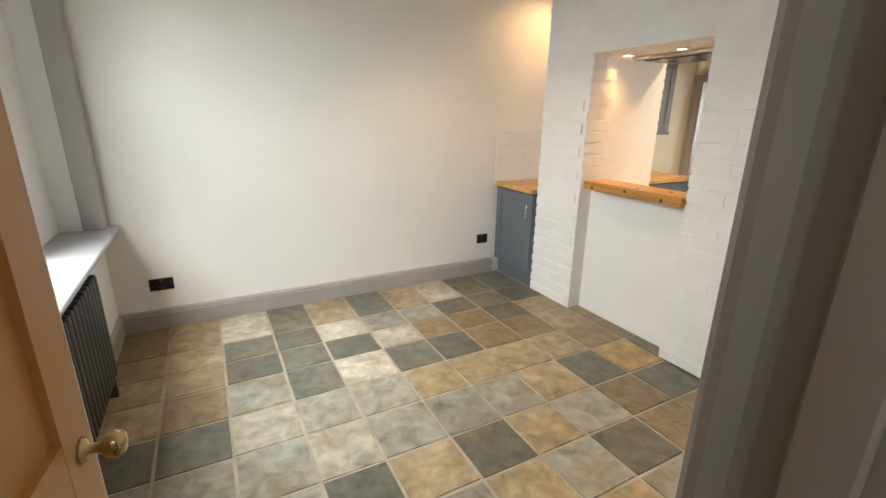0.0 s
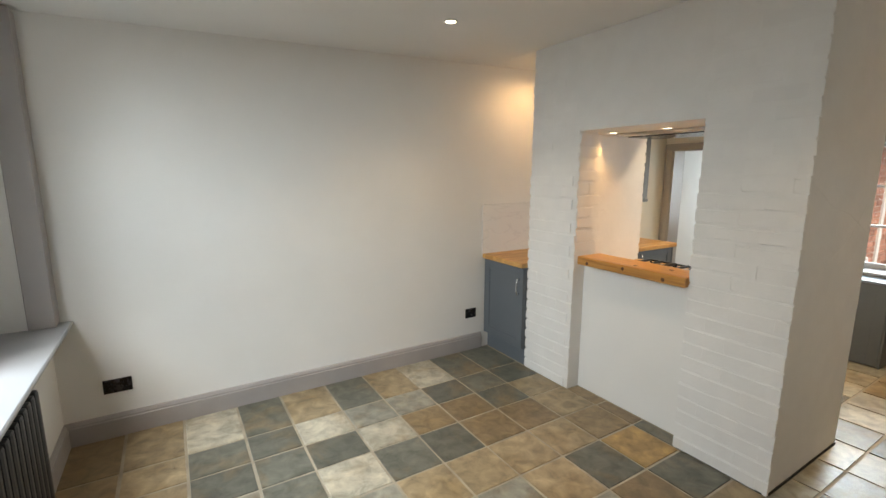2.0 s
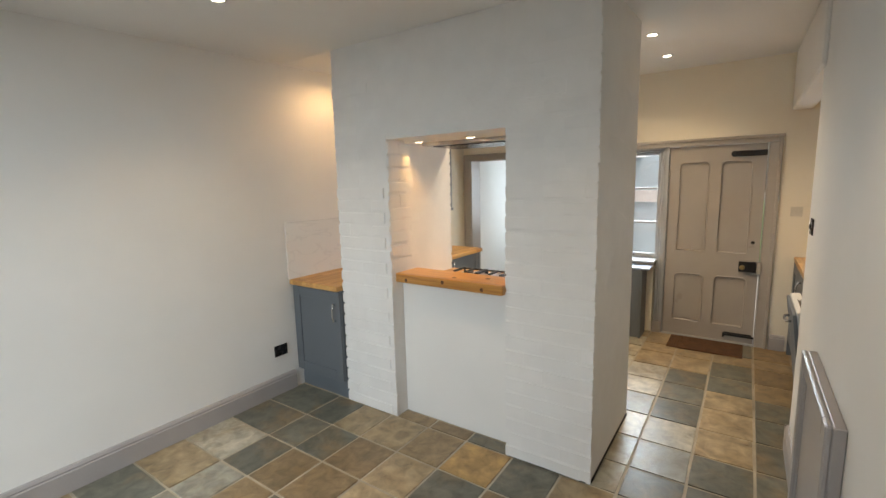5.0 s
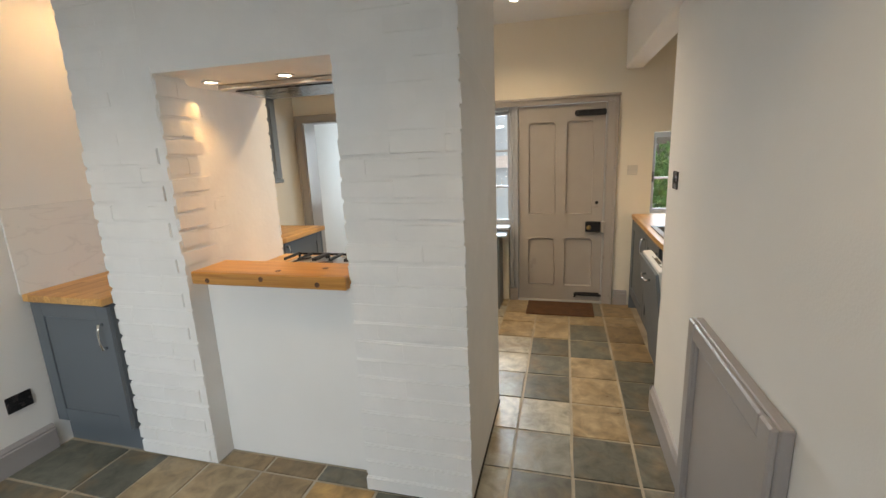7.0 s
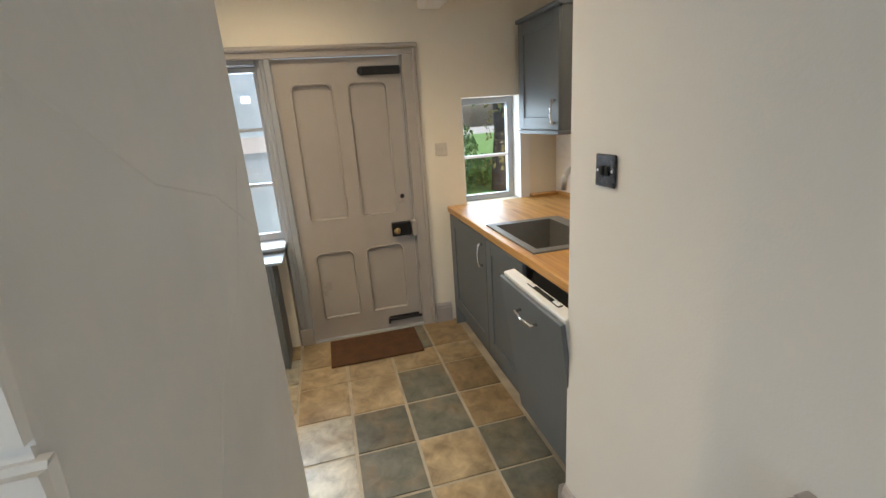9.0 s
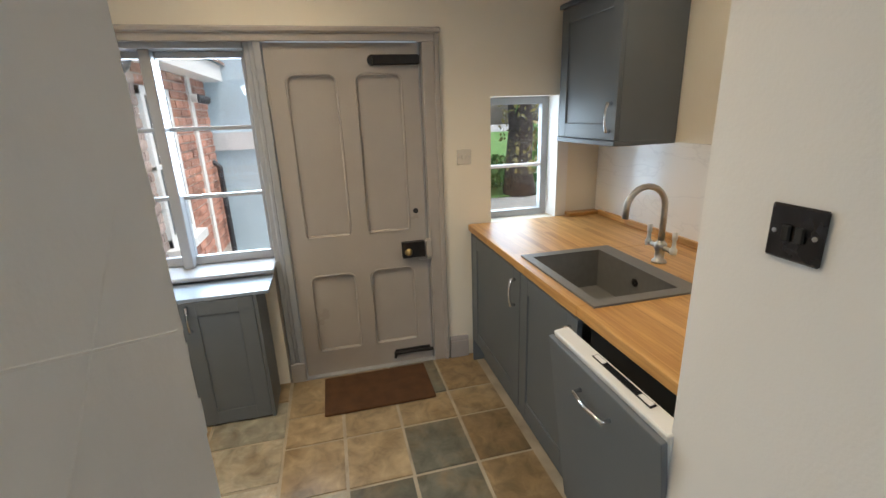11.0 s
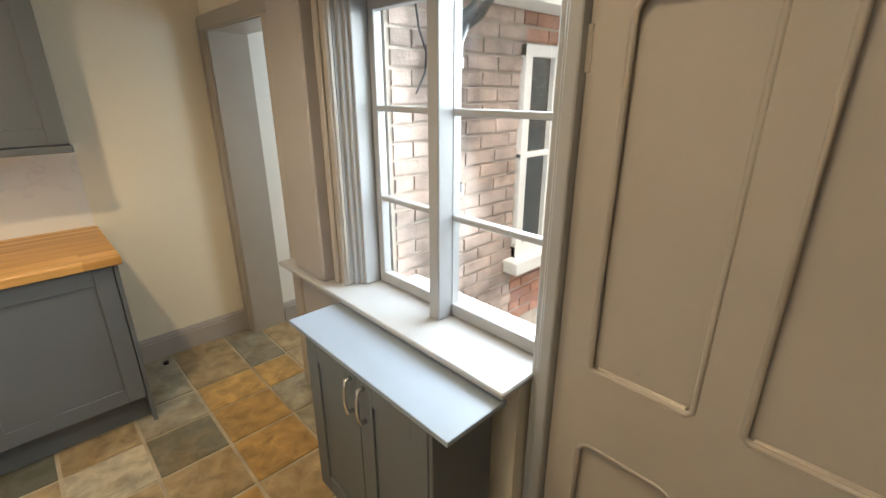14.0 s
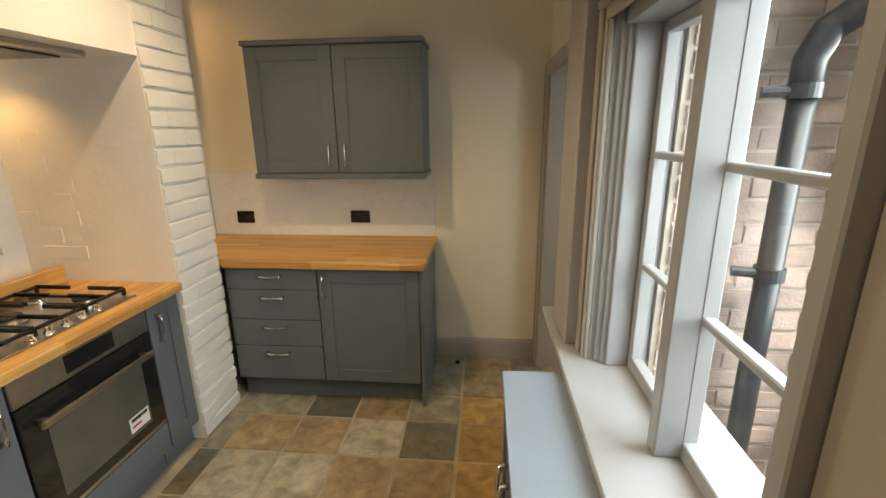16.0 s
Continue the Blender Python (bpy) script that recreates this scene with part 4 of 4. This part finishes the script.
# open dining room door
leaf_m = pose(-0.075, YS + 0.03, 0, 0, 0, 83.5)
leaf = thing("door_dining", "tan painted panelled door standing open, brass knob", "door", leaf_m, kind="structure")
part("panel", box(0.0, 0.75, -0.006, 0.006, 0.01, 1.98), TANDOOR, leaf)
for s in (-1, 1):
    b = box(0.64, 0.75, 0.005 * s, 0.021 * s, 0.01, 1.98)
    box(0.0, 0.11, 0.005 * s, 0.021 * s, 0.01, 1.98, bm=b)
    for za, zb in ((0.01, 0.2), (0.78, 0.96), (1.86, 1.98)):
        box(0.11, 0.64, 0.005 * s, 0.0205 * s, za, zb, bm=b)
    part("stiles_and_rails", b, TANDOOR, leaf)
part("edge", box(0.75, 0.753, -0.021, 0.021, 0.01, 1.98), WHITEWOOD, leaf, "white painted leading edge")
part("knob", lathe([(0.026, 0), (0.024, -0.005), (0.01, -0.01), (0.009, -0.03), (0.022, -0.04), (0.028, -0.055), (0.02, -0.07), (0, -0.074)], (0.70, -0.021, 0.9), "y"), BRASS, leaf, "worn brass knob", True)
part("latch", box(0.7525, 0.755, -0.01, 0.01, 0.85, 0.95), BRASS, leaf)

mat = thing("door_mat", "brown coir doormat in front of the back door", "doormat", pose(5.44, 1.275, 0))
part("mat_body", box(-0.185, 0.185, -0.315, 0.315, 0.0, 0.016, 0.005), COIR, mat)
stop = solid("floor_pipe_stub", lathe([(0.016, 0), (0.016, 0.014), (0.01, 0.016)], (5.1, 4.05, 0)), BLACKIRON, "small black pipe stub at the skirting", "pipe", "fixture")

vent = thing("wall_vent", "beige plastic louvred wall vent", "vent", pose(XD - 0.001, 0.25, 2.43, 0, 0, -90))
part("frame", box(-0.085, 0.085, -0.012, 0, -0.085, 0.085, 0.003), IVORY, vent)
for r in range(5):
    for c in range(2):
        part("slat", box(-0.07 + 0.075 * c, -0.005 + 0.075 * c, -0.016, -0.011, -0.066 + 0.03 * r, -0.052 + 0.03 * r), BLACKNICKEL, vent)

# ---------------------------------------------------------------- outside
solid("ground", box(-60, 60, -60, 60, -0.25, -0.15), PAVING, "pale paved yard", "ground")
solid("lawn", box(11.7, 40, -25, 8, -0.16, -0.12), LAWN, "green lawn beyond the yard", "lawn")
wing = thing("rear_wing", "brick rear wing with a white casement and fascia", "house", kind="structure")
WY = 2.66
part("wall", box(D1, 8.7, WY + 0.02, WY + 0.28, -0.2, 2.25), MORTAR, wing)
part("fascia", box(5.95, 8.85, WY - 0.16, WY - 0.12, 2.0, 2.17, 0.004), WHITEWOOD, wing, "white painted fascia board")
part("soffit", box(5.95, 8.85, WY - 0.12, WY + 0.1, 2.0, 2.02), WHITEWOOD, wing)
b = bmesh.new()
for r in range(6):
    y0, z0 = WY - 0.2 + 0.2 * r, 2.17 + 0.14 * r
    vs = [b.verts.new(c) for c in ((5.9, y0, z0), (8.9, y0, z0), (8.9, y0 + 0.24, z0 + 0.17), (5.9, y0 + 0.24, z0 + 0.17))]
    ws = [b.verts.new(v.co + Vector((0, 0, 0.03))) for v in vs]
    b.faces.new(vs), b.faces.new(ws)
    for i in range(4):
        b.faces.new((vs[i], vs[(i + 1) % 4], ws[(i + 1) % 4], ws[i]))
part("roof", b, ROOFTILE, wing)
wfr = bmesh.new()
for a, c in ((6.75, 6.81), (7.02, 7.09), (7.3, 7.36)):
    box(a, c, WY - 0.02, WY + 0.05, 0.66, 1.84, 0.004, bm=wfr)
for a, c in ((0.66, 0.73), (1.25, 1.28), (1.78, 1.84)):
    box(6.75, 7.36, WY - 0.019, WY + 0.049, a, c, 0.004, bm=wfr)
ww = part("window", wfr, WHITEWOOD, wing, "white painted casement")
part("sill", box(6.68, 7.45, WY - 0.09, WY + 0.03, 0.58, 0.66, 0.006), WHITEWOOD, ww)
for a in (6.81, 7.09):
    part("pane", box(a, a + 0.21, WY + 0.012, WY + 0.018, 0.73, 1.78), BLACKGLASS, ww)

part("cable", tube([(6.0, WY - 0.012, 1.98), (6.02, WY - 0.014, 1.85), (6.06, WY - 0.014, 1.76), (6.05, WY - 0.014, 1.68), (6.0, WY - 0.014, 1.6)], 0.005, sides=6), PIPE, wing, "thin dark cable")

pipe = thing("downpipe", "black cast iron soil pipe with an elbow", "drainpipe", pose(6.15, WY - 0.085, 0))
part("stack", tube([(0, 0, -0.15), (0, 0, 1.72)], 0.035, sides=14), PIPE, pipe, smooth=True)
part("elbow", tube([(0, 0, 1.70), (0, 0, 1.80), (0.02, -0.02, 1.87), (0.08, -0.05, 1.92), (0.13, -0.06, 1.98), (0.14, -0.06, 2.2)], 0.04, sides=14), PIPE, pipe, smooth=True)
for z in (1.19, 1.72):
    cl = part("collar", lathe([(0.043, z - 0.02), (0.043, z + 0.02)], (0, 0, 0)), PIPE, pipe)
    part("bracket", tube([(-0.03, 0, z), (-0.1, 0.02, z)], 0.016), PIPE, cl)
p2 = thing("waste_pipe", "thin black waste pipe on red brick", "drainpipe", pose(8.5, WY - 0.05, 0))
part("stack", tube([(0, 0, -0.15), (0, 0, 1.1), (0, 0.06, 1.16)], 0.03), PIPE, p2)
cam_out = thing("wall_lamp", "small white and black outside security lamp", "wall lamp", pose(8.05, WY - 0.01, 1.8))
part("base", lathe([(0.04, 0), (0.04, -0.05), (0, -0.052)], (0, 0, 0), "y"), WHITEPL, cam_out)
part("head", tube([(0, -0.05, 0), (0.1, -0.12, -0.02)], 0.04), PIPE, cam_out)
out = thing("outbuilding", "blue-grey rendered outbuilding with white band", "house", kind="structure")
part("wall", box(8.9, 9.2, 1.05, 6, -0.2, 3.6), BLUEGREY, out)
part("band", box(8.86, 8.91, 1.05, 6, 1.25, 1.45), WHITEWOOD, out)

# tree, ivy and shrubs in the garden
tree = thing("garden_tree", "old tree trunk with yellowing ivy leaves", "tree", pose(11.9, -2.45, -0.15))
part("trunk", tube([(0, 0, 0), (0.03, 0.02, 0.6), (-0.02, 0, 1.4), (0.05, 0.05, 2.4), (0.1, 0, 3.6)], 0.2, sides=14, radii=[0.36, 0.28, 0.25, 0.22, 0.18]), BARK, tree, smooth=True)
for k in range(5):
    a = k * 1.3
    part("limb", tube([(0, 0, 2.0 + 0.25 * k), (0.6 * math.cos(a), 0.6 * math.sin(a), 2.5 + 0.3 * k), (1.3 * math.cos(a), 1.3 * math.sin(a), 2.8 + 0.35 * k)], 0.08, radii=[0.1, 0.06, 0.02]), BARK, tree)


def leaves(n, where, size, rng):
    b = bmesh.new()
    for _ in range(n):
        c = where(rng)
        m = Matrix.Translation(c) @ Euler((rng.uniform(0, 6.3), rng.uniform(0, 6.3), rng.uniform(0, 6.3))).to_matrix().to_4x4()
        s = size * rng.uniform(0.6, 1.4)
        b.faces.new([b.verts.new(m @ Vector(q)) for q in ((-s, 0, 0), (-s * 0.2, s * 0.55, s * 0.15), (s, 0, 0), (-s * 0.2, -s * 0.55, s * 0.15))])
    return b


def round_trunk(r):
    a, h = r.uniform(0, 6.3), r.uniform(0.5, 3.4)
    return Vector((math.cos(a) * r.uniform(0.24, 0.5), math.sin(a) * r.uniform(0.24, 0.5), h))


def in_crown(r):
    d = Vector((r.gauss(0, 1), r.gauss(0, 1), r.gauss(0, 0.7)))
    return d.normalized() * r.uniform(0.7, 1.9) + Vector((0.1, 0, 3.6))


rng = random.Random(4)
part("ivy", leaves(420, round_trunk, 0.06, rng), LEAFPALE, tree, "yellowing ivy leaves")
part("crown", leaves(2600, in_crown, 0.09, rng), LEAF, tree)
for nm, cx, cy, rr, hh, mt in (("garden_shrub", 12.9, -1.3, 0.8, 1.7, LEAF), ("garden_shrub", 13.2, -2.4, 0.8, 0.7, LEAF), ("garden_shrub", 13.0, -3.7, 0.9, 1.5, LEAF)):
    sh = thing(nm, "dense green garden shrub", "shrub", pose(cx, cy, -0.15), "garden shrubs")

    def blob(r, rr=rr, hh=hh):
        a, q = r.uniform(0, 6.3), r.random() ** 0.5
        return Vector((math.cos(a) * q * rr, math.sin(a) * q * rr, r.uniform(0.05, 1) * hh * (1.05 - 0.4 * q * q)))
    part("foliage", leaves(1800, blob, 0.075, rng), mt, sh)
    part("stem", tube([(0, 0, 0), (0.05, 0, hh * 0.6)], 0.04), BARK, sh)

# ---------------------------------------------------------------- pieces: painted bricks
def brick_mesh(l, h, d, seed, mat):
    r = random.Random(seed)
    b = box(-l / 2, l / 2, -d, 0, -h / 2, h / 2)
    bmesh.ops.bevel(b, geom=[e for e in b.edges if abs(e.verts[0].co.x - e.verts[1].co.x) > l / 2 and e.verts[0].co.y < -d / 2], offset=0.0065, segments=2, affect="EDGES")
    for v in b.verts:
        v.co += Vector((r.uniform(-1, 1), r.uniform(-1, 1) * 0.3, r.uniform(-1, 1))) * 0.002
    return mesh_of("brick", b, mat)


COURSE = 0.0865
FULL = [brick_mesh(0.2235, COURSE - 0.011, 0.014, s, BRICKPAINT) for s in range(4)]
HALF = [brick_mesh(0.1125, COURSE - 0.011, 0.014, s + 9, BRICKPAINT) for s in range(3)]


def brick_face(parent, along, origin, turn, z1, rng, full, half, course, z0=0.0, length=0.222):
    """Courses of bricks on a face that starts at origin and runs along its own x."""
    n = 0
    base = pose(*origin, 0, 0, turn)
    rows = int((z1 - z0) / course)
    for r in range(rows):
        x = 0.0
        odd = r % 2
        first = True
        while along - x > 0.05:
            left = along - x
            if (first and odd) or left < length * 0.8:
                me, w = rng.choice(half), length / 2
                s = min(left, w) / w if left < length * 0.8 and left < w * 1.9 else 1
                if left < length * 0.8:
                    s = left / w
                    w = left
                else:
                    w = length / 2
            else:
                me, w, s = rng.choice(full), length, 1
            o = new("brick", me)
            o.parent = parent
            o.matrix_parent_inverse = Matrix()
            o.matrix_basis = base @ pose(x + w / 2, rng.uniform(-0.0025, 0.0025), z0 + (r + 0.5) * course + rng.uniform(-0.002, 0.002), rng.uniform(-1.6, 1.6), rng.uniform(-0.7, 0.7), rng.uniform(-0.5, 0.5)) @ Matrix.Diagonal((s * rng.uniform(0.985, 1.01), 1, 1, 1))
            x += w
            first = False
            n += 1
    return n


rng = random.Random(8)
# faces that look to the dining room (-x), and the kitchen cheek (+x)
brick_face(chimney, 0.489, (XF + 0.004, 3.483, 0), -90, 1.65, rng, FULL, HALF, COURSE)
brick_face(chimney, 0.506, (XF + 0.004, 2.131, 0), -90, 1.65, rng, FULL, HALF, COURSE)
brick_face(chimney, 0.506, (XF + 0.0118, 2.131, 19 * COURSE), -90, 0.8, rng, FULL, HALF, COURSE)
brick_face(chimney, 0.478, (XF + 0.0118, 3.483, 19 * COURSE), -90, 0.8, rng, FULL, HALF, COURSE)
brick_face(chimney, 0.335, (XK - 0.002, 3.142, 0), 90, 1.9, rng, FULL, HALF, COURSE)
brick_face(chimney, 0.178, (XF + 0.002, 3.004, 1.072), 0, 0.87, rng, FULL, HALF, COURSE)
brick_face(chimney, 0.31, (2.992, 3.153, 0.925), 0, 1.0, rng, FULL, HALF, COURSE)
brick_face(chimney, 0.494, (3.697, 1.634, 0), 90, 2.4, rng, FULL, HALF, COURSE)
brick_face(chimney, 0.335, (XK - 0.002, 3.142, 21 * COURSE), 90, 0.7, rng, FULL, HALF, COURSE)

# outside brick wall, coursed
RF = [brick_mesh(0.215, 0.066, 0.012, s + 30, BRICKRED) for s in range(3)]
RH = [brick_mesh(0.1, 0.066, 0.012, s + 40, BRICKRED) for s in range(2)]
PF = [brick_mesh(0.215, 0.066, 0.012, s + 50, BRICKPALE) for s in range(3)]
PH = [brick_mesh(0.1, 0.066, 0.012, s + 60, BRICKPALE) for s in range(2)]
brick_face(wing, 0.865, (5.885, WY + 0.022, 0.2), 0, 1.98, rng, PF, PH, 0.075, 0.0, 0.225)
brick_face(wing, 1.33, (7.37, WY + 0.022, 0.2), 0, 1.98, rng, RF, RH, 0.075, 0.0, 0.225)
brick_face(wing, 0.61, (6.755, WY + 0.022, 0.2), 0, 0.4, rng, RF, RH, 0.075, 0.0, 0.225)
brick_face(wing, 0.61, (6.755, WY + 0.022, 1.85), 0, 0.33, rng, RF, RH, 0.075, 0.0, 0.225)

# ---------------------------------------------------------------- pieces: floor slates
TONE = {"D": (0.135, 0.135, 0.108), "T": (0.345, 0.265, 0.16), "L": (0.46, 0.425, 0.335), "G": (0.28, 0.27, 0.222), "B": (0.24, 0.172, 0.095), "Y": (0.42, 0.265, 0.1)}
def tile_mesh(seed):
    r = random.Random(seed)
    b = box(-0.5, 0.5, -0.5, 0.5, -0.01, 0.0)
    bmesh.ops.bevel(b, geom=[e for e in b.edges if all(v.co.z > -0.005 for v in e.verts)], offset=0.012, segments=1, affect="EDGES")
    for v in b.verts:
        v.co.x += r.uniform(-0.008, 0.008)
        v.co.y += r.uniform(-0.008, 0.008)
        if v.co.z > -0.002:
            v.co.z += r.uniform(-0.001, 0.0015)
        elif v.co.z > -0.009:
            v.co.z = -0.003
    return mesh_of("slate_tile", b, SLATE)


TILES = [tile_mesh(s) for s in range(6)]
floor = bpy.data.objects["floor"]
rng = random.Random(21)


def tiles(xs, ys, letters, pool, skip=None):
    for j in range(len(ys) - 1):
        for i in range(len(xs) - 1):
            xa, xb, ya, yb = xs[i], xs[i + 1], ys[j + 1], ys[j]
            if skip and skip((xa + xb) / 2, (ya + yb) / 2):
                continue
            key = letters[j][i] if j < len(letters) and i < len(letters[j]) and letters[j][i] != "." else rng.choice(pool)
            o = new("slate_tile", rng.choice(TILES))
            o.parent = floor
            o.matrix_basis = Matrix.Translation(((xa + xb) / 2, (ya + yb) / 2, rng.uniform(-0.0008, 0.0008))) @ Matrix.Diagonal((xb - xa - 0.011, yb - ya - 0.011, 1, 1))
            k = rng.uniform(0.85, 1.15)
            o.color = (*[c * k for c in TONE[key]], 1)


DX = [-0.36, -0.07, 0.25, 0.575, 0.872, 1.208, 1.525, 1.83, 2.16, 2.48, 2.81]
DYS = [4.04, 3.59, 3.32, 3.05, 2.73, 2.42, 2.09, 1.79, 1.49, 1.19]
tiles(DX, DYS, ["BTLDTDTLDD", "BTDDLGGDDD", "TTDDDLBBDT", "TBGDLDDBBT", "DDLGGTTTTB", "GGGLGGGTDY", "GLGDTDTGBD", "GTGDGTGDBT", "DGTGDGTGTG"], "DGTLGT")
tiles(DX, [1.19, 0.88, 0.60], [], "DGTLGT")
PX = [2.81, 3.09, 3.42, 3.757, 4.09, 4.40, 4.72, 5.06, 5.30, 5.68]
tiles(PX, [1.79, 1.49, 1.19, 0.88, 0.60], ["GGLGLLTTT", "DGLDDDTTT", "DDTTTDDTD", "GDDDDBBTB"], "DGTLG", lambda x, y: x < 3.7 and y > 1.65)
KX = [3.78, 3.9, 4.23, 4.53, 4.845, 5.15, 5.47, 5.70]
tiles(KX, [4.15, 3.64, 3.38, 3.075, 2.76, 2.47, 2.178, 1.79], ["......G", "GGDTGYY", "GTTLDYG", "DLLTTYG", "TLTDYTG"], "TLTGY")
tiles([2.81, 2.925], [3.0, 2.72, 2.42, 2.135], [], "DB")
tiles([2.81, 3.1, 3.42, 3.78], [4.04, 3.75, 3.49], [], "DGT")
tiles([5.70, 6.0, 6.3, 6.6], [4.05, 3.66, 3.3], [], "TLG")
tiles([-0.36, -0.03, 0.3, 0.63, 0.96, 1.3], [0.60, 0.27, -0.06, -0.4, -0.7, -1.0], [], "GTD")
